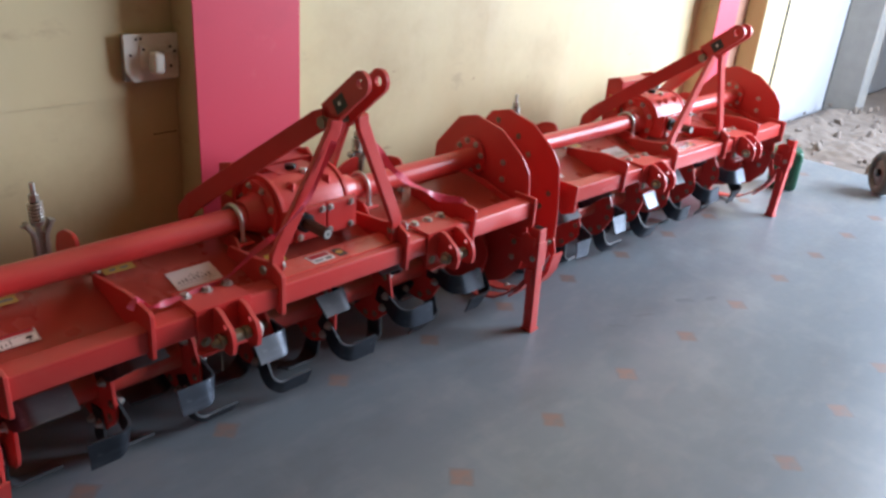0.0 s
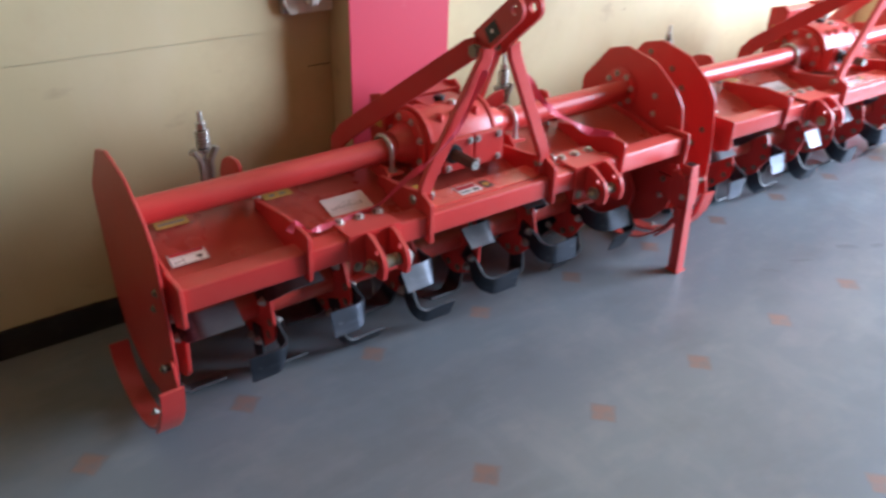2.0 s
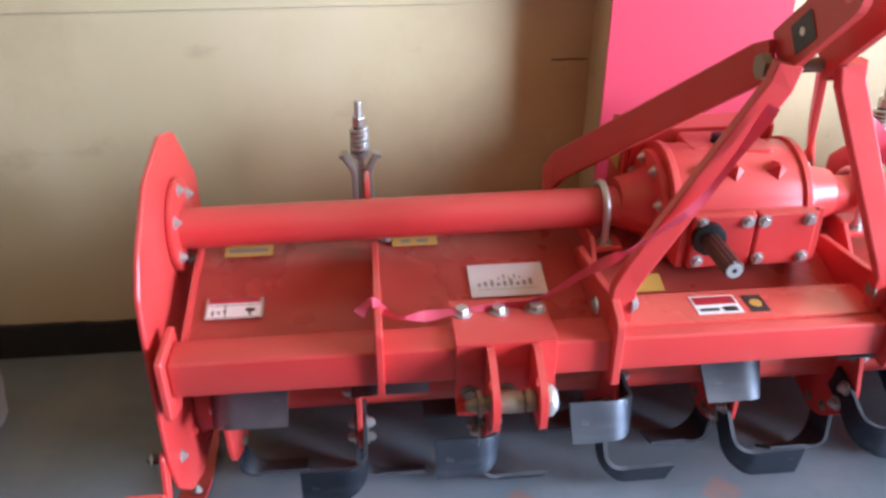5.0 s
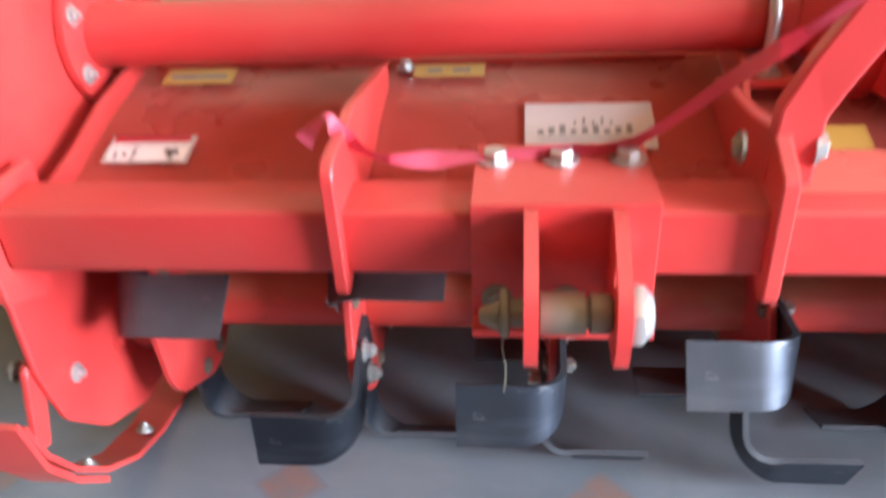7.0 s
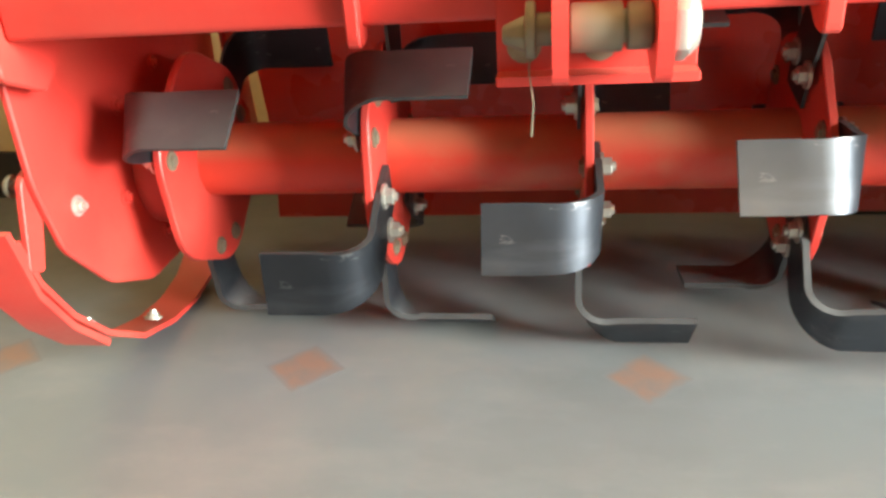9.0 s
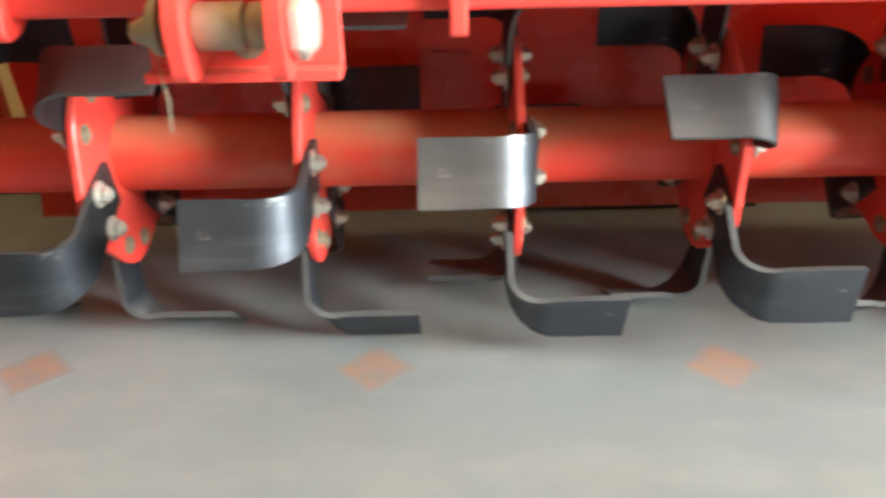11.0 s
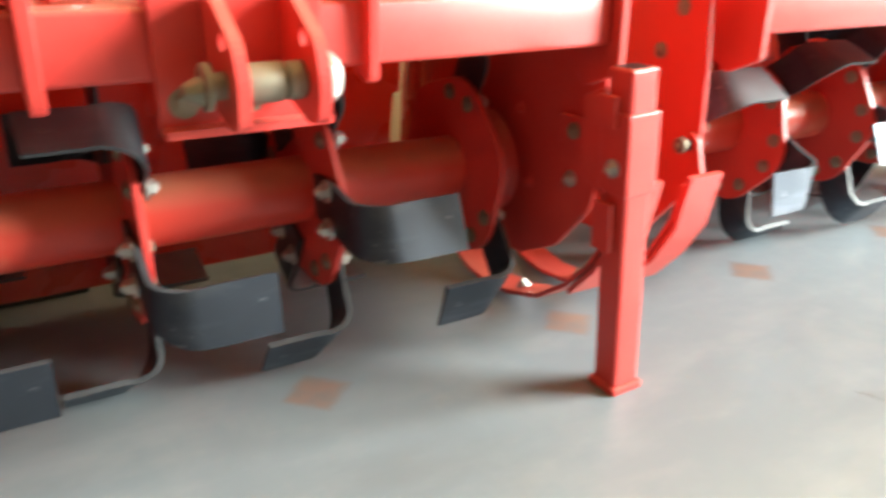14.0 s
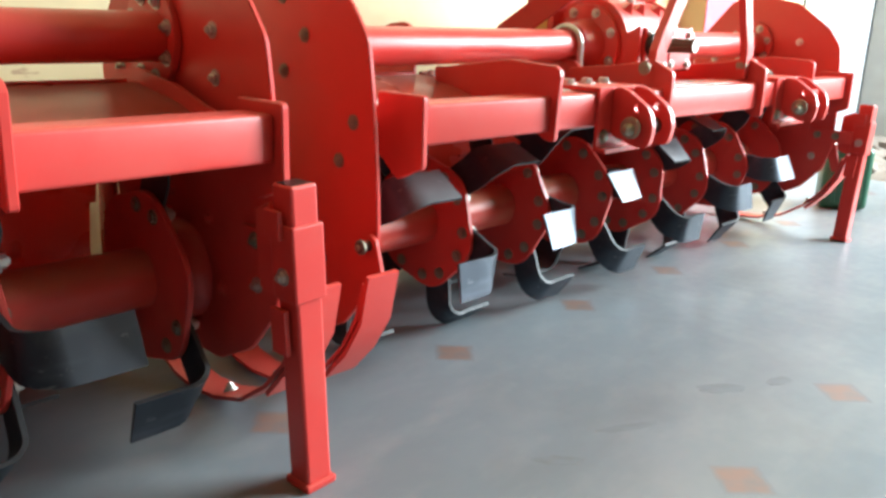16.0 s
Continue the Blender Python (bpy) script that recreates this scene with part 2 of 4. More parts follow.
def wear_edges(mat, half, ground):
    """Lets an inlay fade into the worn floor towards its diamond outline."""
    n, l = mat.node_tree.nodes, mat.node_tree.links
    b = n["Principled BSDF"]
    old = b.inputs["Base Color"].links[0].from_socket
    co = n.new("ShaderNodeTexCoord")
    sep = n.new("ShaderNodeSeparateXYZ")
    l.new(co.outputs["Object"], sep.inputs["Vector"])
    total = n.new("ShaderNodeMath")
    total.operation = "ADD"
    for i, axis in enumerate("XY"):
        size = n.new("ShaderNodeMath")
        size.operation = "ABSOLUTE"
        l.new(sep.outputs[axis], size.inputs[0])
        l.new(size.outputs["Value"], total.inputs[i])
    grain = n.new("ShaderNodeTexNoise")
    grain.inputs["Scale"].default_value = 45
    l.new(co.outputs["Object"], grain.inputs["Vector"])
    rough = n.new("ShaderNodeMath")
    rough.operation = "MULTIPLY_ADD"
    l.new(grain.outputs["Fac"], rough.inputs[0])
    rough.inputs[1].default_value = half * 0.35
    l.new(total.outputs["Value"], rough.inputs[2])
    fade = n.new("ShaderNodeMapRange")
    fade.interpolation_type = "SMOOTHSTEP"
    fade.inputs["From Min"].default_value, fade.inputs["From Max"].default_value = half * 0.82, half * 1.2
    l.new(rough.outputs["Value"], fade.inputs["Value"])
    mx = n.new("ShaderNodeMix")
    mx.data_type = "RGBA"
    l.new(fade.outputs["Result"], mx.inputs[0])
    l.new(old, mx.inputs[6])
    mx.inputs[7].default_value = (*ground, 1)
    l.new(mx.outputs[2], b.inputs["Base Color"])


wear_edges(DOT, 0.056, (0.163, 0.182, 0.198))

# ---- mesh helpers ----
def mesh_from(bm, name, mat, smooth=None):
    bmesh.ops.recalc_face_normals(bm, faces=bm.faces)
    me = bpy.data.meshes.new(name)
    bm.to_mesh(me)
    bm.free()
    me.materials.append(mat)
    if smooth is not None:
        for p in me.polygons:
            p.use_smooth = True
        me.set_sharp_from_angle(angle=radians(smooth))
    return me


def thing(name, m, label, category, group="", kind=""):
    ob = new(name)
    ob.matrix_world = m
    ob.empty_display_size = 0.1
    return tagged(ob, label, category, group, kind)


def part(name, bm, mat, parent=None, label="", smooth=None, m=None):
    me = bm if isinstance(bm, bpy.types.Mesh) else mesh_from(bm, name, mat, smooth)
    ob = new(name, me)
    if parent:
        ob.parent = parent
    if m is not None:
        ob.matrix_basis = m
    return tagged(ob, label)


def bevel(bm, w, seg=2):
    if w:
        bmesh.ops.bevel(bm, geom=[e for e in bm.edges if len(e.link_faces) == 2 and e.calc_face_angle() > 0.5], offset=w, segments=seg, profile=0.5, affect="EDGES")
    return bm


def box(x0, x1, y0, y1, z0, z1, b=0.003, seg=2):
    bm = bmesh.new()
    bmesh.ops.create_cube(bm, size=1, matrix=Matrix.Translation(((x0 + x1) / 2, (y0 + y1) / 2, (z0 + z1) / 2)) @ Matrix.Diagonal((x1 - x0, y1 - y0, z1 - z0, 1)))
    return bevel(bm, b, seg)


def join(*bms):
    """One bmesh out of several."""
    out = bms[0]
    for bm in bms[1:]:
        me = bpy.data.meshes.new("tmp")
        bm.to_mesh(me)
        bm.free()
        out.from_mesh(me)
        bpy.data.meshes.remove(me)
    return out


def prism(pts, a0, a1, axis="x", b=0.002, seg=1):
    """A plate: an outline of (p, q) pairs pushed from a0 to a1 along an axis."""
    bm = bmesh.new()

    def at(p, q, a):
        return {"x": (a, p, q), "y": (p, a, q), "z": (p, q, a)}[axis]
    lo = [bm.verts.new(at(p, q, a0)) for p, q in pts]
    hi = [bm.verts.new(at(p, q, a1)) for p, q in pts]
    bm.faces.new(lo)
    bm.faces.new(hi[::-1])
    for i in range(len(pts)):
        j = (i + 1) % len(pts)
        bm.faces.new((lo[i], hi[i], hi[j], lo[j]))
    bmesh.ops.recalc_face_normals(bm, faces=bm.faces)
    if b:
        caps = {f for f in bm.faces if len(f.verts) == len(pts)}
        bmesh.ops.bevel(bm, geom=[e for e in bm.edges if any(f in caps for f in e.link_faces)], offset=b, segments=seg, profile=0.5, affect="EDGES")
    return bm


def cyl(p, q, r, seg=24, r2=None, b=0.0):
    """A rod from p to q."""
    p, q = Vector(p), Vector(q)
    d = q - p
    bm = bmesh.new()
    bmesh.ops.create_cone(bm, cap_ends=True, segments=seg, radius1=r, radius2=r if r2 is None else r2, depth=d.length, matrix=Matrix.Translation((p + q) / 2) @ d.to_track_quat("Z", "Y").to_matrix().to_4x4())
    return bevel(bm, b, 2)


def sweep(path, section, up=(0, 0, 1), closed=False):
    """A bar: a section of (side, up) pairs carried along a path."""
    bm = bmesh.new()
    path = [Vector(p) for p in path]
    up = Vector(up)
    rings = []
    k = len(path)
    for i, p in enumerate(path):
        a, c = (path[(i - 1) % k], path[(i + 1) % k]) if closed else (path[max(i - 1, 0)], path[min(i + 1, k - 1)])
        t = (c - a).normalized()
        side = t.cross(up)
        side = side.normalized() if side.length > 1e-4 else Vector((1, 0, 0))
        v = side.cross(t).normalized()
        rings.append([bm.verts.new(p + side * s + v * h) for s, h in section])
    n = len(section)
    for i in range(k if closed else k - 1):
        a, c = rings[i], rings[(i + 1) % k]
        for j in range(n):
            bm.faces.new((a[j], a[(j + 1) % n], c[(j + 1) % n], c[j]))
    if not closed:
        bm.faces.new(rings[0])
        bm.faces.new(rings[-1][::-1])
    bmesh.ops.recalc_face_normals(bm, faces=bm.faces)
    return bm


def ring_section(r, n=10):
    return [(r * math.cos(2 * math.pi * i / n), r * math.sin(2 * math.pi * i / n)) for i in range(n)]


def flat_section(w, t):
    return [(-w / 2, -t / 2), (w / 2, -t / 2), (w / 2, t / 2), (-w / 2, t / 2)]


def arc(cx, cy, r, a0, a1, n):
    return [(cx + r * math.cos(radians(a0 + (a1 - a0) * i / n)), cy + r * math.sin(radians(a0 + (a1 - a0) * i / n))) for i in range(n + 1)]


def round_poly(pts, r, n=4):
    """The outline with its corners rounded."""
    out = []
    k = len(pts)
    for i in range(k):
        p0, p, p1 = (Vector(pts[(i + d) % k]) for d in (-1, 0, 1))
        a, c = p0 - p, p1 - p
        d = min(r, a.length * 0.45, c.length * 0.45)
        s, e = p + a.normalized() * d, p + c.normalized() * d
        for j in range(n + 1):
            f = j / n
            out.append(tuple(s * (1 - f) ** 2 + p * 2 * f * (1 - f) + e * f ** 2))
    return out


def hex_bolt_mesh(name, r, head, thread, mat):
    """A bolt head on +Z with a short stub of thread above it."""
    bm = cyl((0, 0, 0), (0, 0, head), r, 6, r * 0.97, b=r * 0.08)
    bm = join(bm, cyl((0, 0, -0.002), (0, 0, 0.0015), r * 1.45, 16))
    if thread:
        bm = join(bm, cyl((0, 0, head), (0, 0, head + thread), r * 0.55, 10, r * 0.5))
    return mesh_from(bm, name, mat)


def turn_to(p, d):
    """A pose at p with its Z along d."""
    return Matrix.Translation(p) @ Vector(d).to_track_quat("Z", "Y").to_matrix().to_4x4()

# ---- setting ----
def structure(name, bm, mat, label, smooth=None):
    return tagged(part(name, bm, mat, None, "", smooth), label, kind="structure")


WALL_Y, EAST, WEST, SOUTH, TOP = 2.372, 5.72, -2.6, -3.4, 4.0

bm = bmesh.new()
bmesh.ops.create_grid(bm, x_segments=2, y_segments=2, size=300, matrix=Matrix.Translation((0, 0, -0.12)))
structure("ground", bm, EARTH, "dusty bare earth outside the showroom")

floor = structure("floor", box(WEST, 5.78, SOUTH, WALL_Y + 0.02, -0.118, 0.0, 0.006), FLOOR, "blue-grey polished cement floor with orange inlay diamonds")
wall = structure("wall_north", box(WEST, EAST, WALL_Y, WALL_Y + 0.2, -0.1, TOP, 0), CREAM, "cream painted plaster wall with brownish stains")
crack = [(1.205 + 0.0085 * i, 0.755 + 0.003 * noise.noise(Vector((i * 0.7, 3, 0)))) for i in range(11)]
part("crack", prism([(x, z + 0.0016) for x, z in crack] + [(x, z - 0.0016) for x, z in crack[::-1]], WALL_Y - 0.0016, WALL_Y + 0.001, "y", 0.0), INK, wall, "short dark crack in the plaster")
# unseen wall that closes the room on the west and damps bounce
structure("wall_west", box(WEST - 0.2, WEST, SOUTH, WALL_Y + 0.2, -0.1, TOP, 0), DIM, "unseen side wall, kept dark to limit bounced light")
# unseen; bounces warm fill, and its overhang shades the ground outside
structure("ceiling", box(WEST - 0.2, 8.4, SOUTH - 0.2, WALL_Y + 0.2, TOP, TOP + 0.15, 0), CEIL, "unseen ceiling, coloured ochre to bounce warm fill light")
# unseen wall on the south, dark to keep the fill light down
bm = join(box(WEST - 0.2, 4.3, SOUTH - 0.2, SOUTH, -0.1, TOP, 0), box(4.3, 5.1, SOUTH - 0.2, SOUTH, 2.4, TOP, 0), box(5.1, EAST, SOUTH - 0.2, SOUTH, -0.1, TOP, 0))
structure("wall_south", bm, DIM, "unseen front wall with an opening, kept dark to limit bounced light")
# stub and lintel are unseen, added to trim the daylight from the east
structure("wall_east", box(EAST, EAST + 0.2, SOUTH - 0.2, -1.9, -0.1, TOP, 0), CREAM, "unseen stub of cream wall that narrows the daylight at the open end")
structure("lintel", box(EAST, EAST + 0.2, -1.9, WALL_Y - 0.11, 3.1, TOP, 0), CREAM, "unseen cream lintel that cuts off high daylight at the open end")
# black skirting with an uneven brushed top edge
bm = bmesh.new()
for x0, x1 in ((WEST, 1.295), (1.696, 4.844)):
    n = int((x1 - x0) / 0.03)
    top = [(x0 + (x1 - x0) * i / n, 0.099 + 0.005 * noise.noise(Vector((i * 0.21, x0, 0))) + 0.003 * noise.noise(Vector((i * 0.9, x0, 5)))) for i in range(n + 1)]
    bm = join(bm, prism(top + [(x1, 0.0), (x0, 0.0)], WALL_Y - 0.012, WALL_Y - 0.0005, "y", 0.0))
structure("baseboard", bm, SKIRT, "black painted skirting band along the wall foot")

# two pink columns that stand proud of the wall; their flanks are cream
for i, (x, w) in enumerate(((1.295, 0.400), (4.845, 0.270))):
    col = structure("column_%d" % (i + 1), box(x, x + w, 2.238, WALL_Y - 0.001, 0.0, TOP - 0.001, 0.004), CREAM, "cream plastered column with a pink painted face")
    part("painted_face", box(x - 0.001, x + w + 0.001, 2.234, 2.2385, 0.0, TOP - 0.002, 0.0015), PINK, col, "pink painted face")
    part("baseboard", box(x - 0.008, x + w + 0.008, 2.226, 2.2335, 0.0, 0.10, 0.002), SKIRT, col, "black skirting band")
# thin sheet over the cream wall that carries the jamb's shade as brown
structure("jamb_shade_strip", box(5.116, EAST - 0.161, WALL_Y - 0.005, WALL_Y - 0.0005, 0.0, TOP - 0.002, 0.001), JAMB_SHADE, "strip of wall coloured brown as jamb shade beside the open end")
jamb = structure("door_jamb", box(EAST - 0.16, EAST + 0.34, 2.238, WALL_Y - 0.001, 0.0, TOP - 0.001, 0.004), CREAM, "cream jamb of the open end with a dark shutter groove")
part("groove", box(EAST + 0.19, EAST + 0.22, 2.232, 2.2375, 0.0, TOP - 0.01, 0.0), SKIRT, jamb, "dark shutter groove")

# outside: white compound wall, grey post, heap of rubble
# unseen wall, added to close the space outside the open end
structure("added_outer_wall", box(EAST + 0.2, 8.4, SOUTH - 0.2, SOUTH, -0.11, TOP, 0), WHITEWASH, "unseen whitewashed wall added outside the open end")
structure("compound_wall", box(EAST + 0.36, 16, 2.50, 2.70, -0.11, TOP - 0.001, 0.01), WHITEWASH, "whitewashed compound wall in daylight")
structure("post", box(8.0, 8.24, 2.2, 2.49, -0.11, 2.9, 0.01), CONCRETE, "grey concrete post beside the compound wall")
structure("trim", box(WEST, 1.295, WALL_Y - 0.005, WALL_Y - 0.0005, 0.889, TOP - 0.002, 0.001), CREAM, "upper coat of cream plaster that ends in a faint ledge")

# rubble at the open end
bm = bmesh.new()
bmesh.ops.create_grid(bm, x_segments=150, y_segments=110, size=0.5, matrix=Matrix.Translation((7.1, 1.45, -0.11)) @ Matrix.Diagonal((2.6, 2.0, 1, 1)))
for v in bm.verts:
    d = min(1, max(0, (v.co.x - 5.85) * 2.5)) * min(1, max(0, (8.4 - v.co.x) * 2)) * min(1, max(0, (2.45 - v.co.y) * 4 + 0.25)) * min(1, max(0, (v.co.y - 0.5) * 2))
    v.co.z += d * (0.06 + 0.07 * max(0, v.co.y - 1.4) + 0.04 * noise.fractal(v.co * 2.2, 0.9, 2.0, 4) + 0.012 * noise.noise(v.co * 11) + 0.013 * noise.noise(v.co * 23) + 0.006 * noise.noise(v.co * 47))
rubble = tagged(part("rubble_heap", bm, EARTH, None, "", 60), "heap of dusty earth and broken stones outside", "rubble", kind="stuff")
rng = random.Random(4)
bm = bmesh.new()
for i in range(120):
    x, y = rng.uniform(5.9, 8.2), rng.uniform(0.6, 2.4)
    r = rng.choice((0.010, 0.014, 0.018, 0.024, 0.036)) * rng.uniform(0.7, 1.2)
    z = -0.03 + 0.03 * max(0, y - 1.4) + 0.03 * noise.noise(Vector((x, y, 0)) * 2)
    g = bmesh.new()
    bmesh.ops.create_icosphere(g, subdivisions=1, radius=r, matrix=pose(x, y, z, rng.uniform(0, 360), rng.uniform(0, 360), 0) @ Matrix.Diagonal((1.3, 1, 0.7, 1)))
    for v in g.verts:
        v.co += Vector([rng.uniform(-0.25, 0.25) * r for _ in range(3)])
    bm = join(bm, g)
stones = tagged(part("stones", bm, STONE, None), "loose broken stones lying on the earth", "stones", kind="stuff")

# ---- rotary tillers ----
NUT = hex_bolt_mesh("nut", 0.0108, 0.011, 0.004, ZINC)
BOLT = hex_bolt_mesh("bolt", 0.0125, 0.010, 0.0, ZINC)
COVER_BOLT = hex_bolt_mesh("bolt", 0.0082, 0.008, 0.0, ZINC)
YBOLT = hex_bolt_mesh("bolt", 0.0100, 0.006, 0.0, BRASSY)
HEAD = hex_bolt_mesh("bolt", 0.0085, 0.005, 0.0, BRASSY)
DULL = hex_bolt_mesh("bolt", 0.0085, 0.006, 0.003, BRASSY)
PAINTED = hex_bolt_mesh("bolt", 0.0085, 0.006, 0.003, RED)
SMALL = hex_bolt_mesh("bolt", 0.0085, 0.007, 0.004, ZINC)


def blade_mesh(d, side):
    """An L blade whose tip looks at -y and bends to d; it sits on that side of its flange."""
    def polar(r, deg):
        a = radians(deg)
        return Vector((0, -r * math.cos(a), r * math.sin(a)))
    er, et, eu = Vector((0, -1, 0)), Vector((0, 0, 1)), Vector((d, 0, 0))
    off = Vector((0.010 * side, 0, 0))
    cut = 0.0025 if d < 0 else 0.0035 if side > 0 else -0.003
    shank = [polar(0.070, 9), polar(0.095, 7), polar(0.120, 5), polar(0.140, 3), polar(0.160, 1), polar(0.178, 0)]
    stations = []
    for i, p in enumerate(shank):
        a, c = shank[max(i - 1, 0)], shank[min(i + 1, len(shank) - 1)]
        t = (c - a).normalized()
        w = Vector((0, -t.z, t.y))
        if w.z < 0:
            w = -w
        stations.append((p + off, w, t, 0.031 + 0.005 * i / 5))
    base, w0 = shank[-1] + off, stations[-1][1]
    tilt = radians(25)
    w1 = et * math.cos(tilt) - er * math.sin(tilt)
    n1 = er * math.cos(tilt) + et * math.sin(tilt)
    R = 0.047
    for j in range(1, 8):
        a = math.pi / 2 * j / 7
        p = base + er * (R * math.sin(a)) + eu * (R * (1 - math.cos(a)))
        f = j / 7
        w = (w0 * (1 - f) + w1 * f).normalized()
        t = (er * math.cos(a) + eu * math.sin(a)).normalized()
        stations.append((p, w, t, 0.0365))
    p = stations[-1][0]
    for s in (0.028 - cut, 0.056 - 2 * cut, 0.083 - 3 * cut):
        stations.append((p + eu * s, w1, eu, 0.0375))
    bm = bmesh.new()
    rings = []
    for p, w, t, h in stations:
        n = t.cross(w).normalized() * 0.0038
        rings.append([bm.verts.new(p + w * h + n), bm.verts.new(p + w * h - n), bm.verts.new(p - w * h - n * 0.55), bm.verts.new(p - w * h + n * 0.55)])
    for a, c in zip(rings, rings[1:]):
        for j in range(4):
            f = bm.faces.new((a[j], a[(j + 1) % 4], c[(j + 1) % 4], c[j]))
            f.material_index = 1 if j in (0, 2) else 0
    for ring in (rings[0], rings[-1][::-1]):
        bm.faces.new(ring).material_index = 1
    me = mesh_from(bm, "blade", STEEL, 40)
    me.materials.append(RIM)
    return me


BLADES = {(-1, 1): blade_mesh(-1, 1), (1, 1): blade_mesh(1, 1), (1, -1): blade_mesh(1, -1)}
FLANGE = mesh_from(prism([(0.140 * (1 + 0.035 * math.cos(6 * a)) * math.cos(a), 0.140 * (1 + 0.035 * math.cos(6 * a)) * math.sin(a)) for a in [2 * math.pi * i / 72 for i in range(72)]], -0.005, 0.005, "x", 0.0015), "flange", RED, 35)

PLATE = round_poly([(-0.284, 0.42), (-0.272, 0.55), (-0.262, 0.618), (-0.222, 0.672), (-0.115, 0.748), (0.02, 0.776), (0.11, 0.750), (0.228, 0.612), (0.232, 0.54), (0.214, 0.42), (0.20, 0.265), (0.145, 0.165), (0.03, 0.108), (-0.11, 0.108), (-0.20, 0.150), (-0.268, 0.225), (-0.287, 0.31)], 0.012, 3)


def holed_plate(out, hole, r, x0, x1):
    """A plate across x with one round hole; out and hole are (y, z)."""
    hole = Vector(hole)
    ring = [hole + Vector((math.cos(w), math.sin(w))) * r for w in [2 * math.pi * i / 18 for i in range(18)]]
    bm = bmesh.new()
    loops = []
    for x in (x0, x1):
        vo = [bm.verts.new((x, *p)) for p in out]
        vi = [bm.verts.new((x, *p)) for p in ring]
        eo = [bm.edges.new((vo[i], vo[(i + 1) % len(vo)])) for i in range(len(vo))]
        ei = [bm.edges.new((vi[i], vi[(i + 1) % len(vi)])) for i in range(len(vi))]
        bmesh.ops.triangle_fill(bm, use_beauty=True, edges=eo + ei)
        loops.append((vo, vi))
    for k in (0, 1):
        A, B = loops[0][k], loops[1][k]
        for i in range(len(A)):
            j = (i + 1) % len(A)
            bm.faces.new((A[i], A[j], B[j], B[i]))
    return bm


def u_bolt(parent, u, v, z, r):
    """A bent zinc rod over the pipe, with nuts below it."""
    pts = [(u, v - r, z - r * 1.15)] + [(u, v + r * math.cos(a), z + r * math.sin(a)) for a in [math.pi - math.pi * i / 14 for i in range(15)]] + [(u, v + r, z - r * 1.15)]
    ob = part("u_bolt", sweep(pts, ring_section(0.0075, 8), (1, 0, 0)), ZINC, parent, "bright zinc U-bolt", 50)
    part("saddle", box(u - 0.03, u + 0.03, v - r - 0.02, v + r + 0.02, z - r * 1.15 - 0.008, z - r * 1.15 + 0.002, 0.002), RED, parent)
    for s in (-1, 1):
        part("nut", NUT, None, ob, m=turn_to((u, v + s * r, z - r * 1.15 + 0.002), (0, 0, 1)))


def clevis(parent, u, worn):
    """A lower link bracket: a saddle over the beam, two lugs and a pin."""
    v0 = -0.312
    bent = [(-0.185, 0.534), (v0, 0.534), (v0, 0.416), (v0 - 0.022, 0.416), (v0 - 0.022, 0.408), (v0 + 0.007, 0.408), (v0 + 0.007, 0.5262), (-0.185, 0.5262)]
    br = part("hitch_bracket", prism(bent, u - 0.082, u + 0.082, "x", 0.001), RED, parent)
    lug = round_poly([(v0, 0.535), (v0 - 0.03, 0.533), (v0 - 0.085, 0.497), (v0 - 0.096, 0.462), (v0 - 0.088, 0.424), (v0 - 0.062, 0.420), (v0, 0.44)], 0.014, 4)
    for s in (-1, 1):
        part("lug", holed_plate(lug, (v0 - 0.058, 0.498), 0.0085, u + s * 0.037 + 0.002, u + s * 0.037 + 0.014), RED, br)
    pz = 0.460
    pin = part("hitch_pin", join(cyl((u - 0.055, v0 - 0.055, pz), (u + 0.062, v0 - 0.055, pz), 0.0125, 18), cyl((u - 0.022, v0 - 0.055, pz), (u + 0.017, v0 - 0.055, pz), 0.0185, 24, b=0.002), cyl((u + 0.020, v0 - 0.055, pz), (u + 0.038, v0 - 0.055, pz), 0.0178, 24, b=0.002)), RUSTY if worn else BRASSY, br, "rust-brown hitch pin" if worn else "yellow passivated hitch pin", 40)
    if worn:
        part("pin_end", cyl((u + 0.050, v0 - 0.055, pz), (u + 0.056, v0 - 0.055, pz), 0.023, 28, 0.022, 0.001), FADED, pin, "dull red painted pin end", 40)
    else:
        part("dome_nut", join(cyl((u + 0.052, v0 - 0.055, pz), (u + 0.064, v0 - 0.055, pz), 0.029, 6, 0.029, 0.003), cyl((u + 0.063, v0 - 0.055, pz), (u + 0.072, v0 - 0.055, pz), 0.026, 24, 0.017, 0.002)), ZINC, pin, "bright zinc dome nut", 30)
    part("pin_flange", cyl((u - 0.055, v0 - 0.055, pz), (u - 0.047, v0 - 0.055, pz), 0.0215, 24, b=0.002), BRASSY, pin, "", 40)
    part("pin_head", cyl((u - 0.073, v0 - 0.055, pz - 0.003), (u - 0.055, v0 - 0.055, pz - 0.003), 0.007, 8, 0.015, 0.002), BRASSY, pin, "", 30)
    for k in (-1, 0, 1):
        part("bolt", BOLT, None, br, m=turn_to((u + k * 0.0625, -0.222, 0.535), (0, 0, 1)))
    for k in (-1, 1):
        part("bolt", YBOLT, None, br, m=turn_to((u - 0.028 + k * 0.031, v0 - 0.0005, 0.437), (0, -1, 0)))
    return br


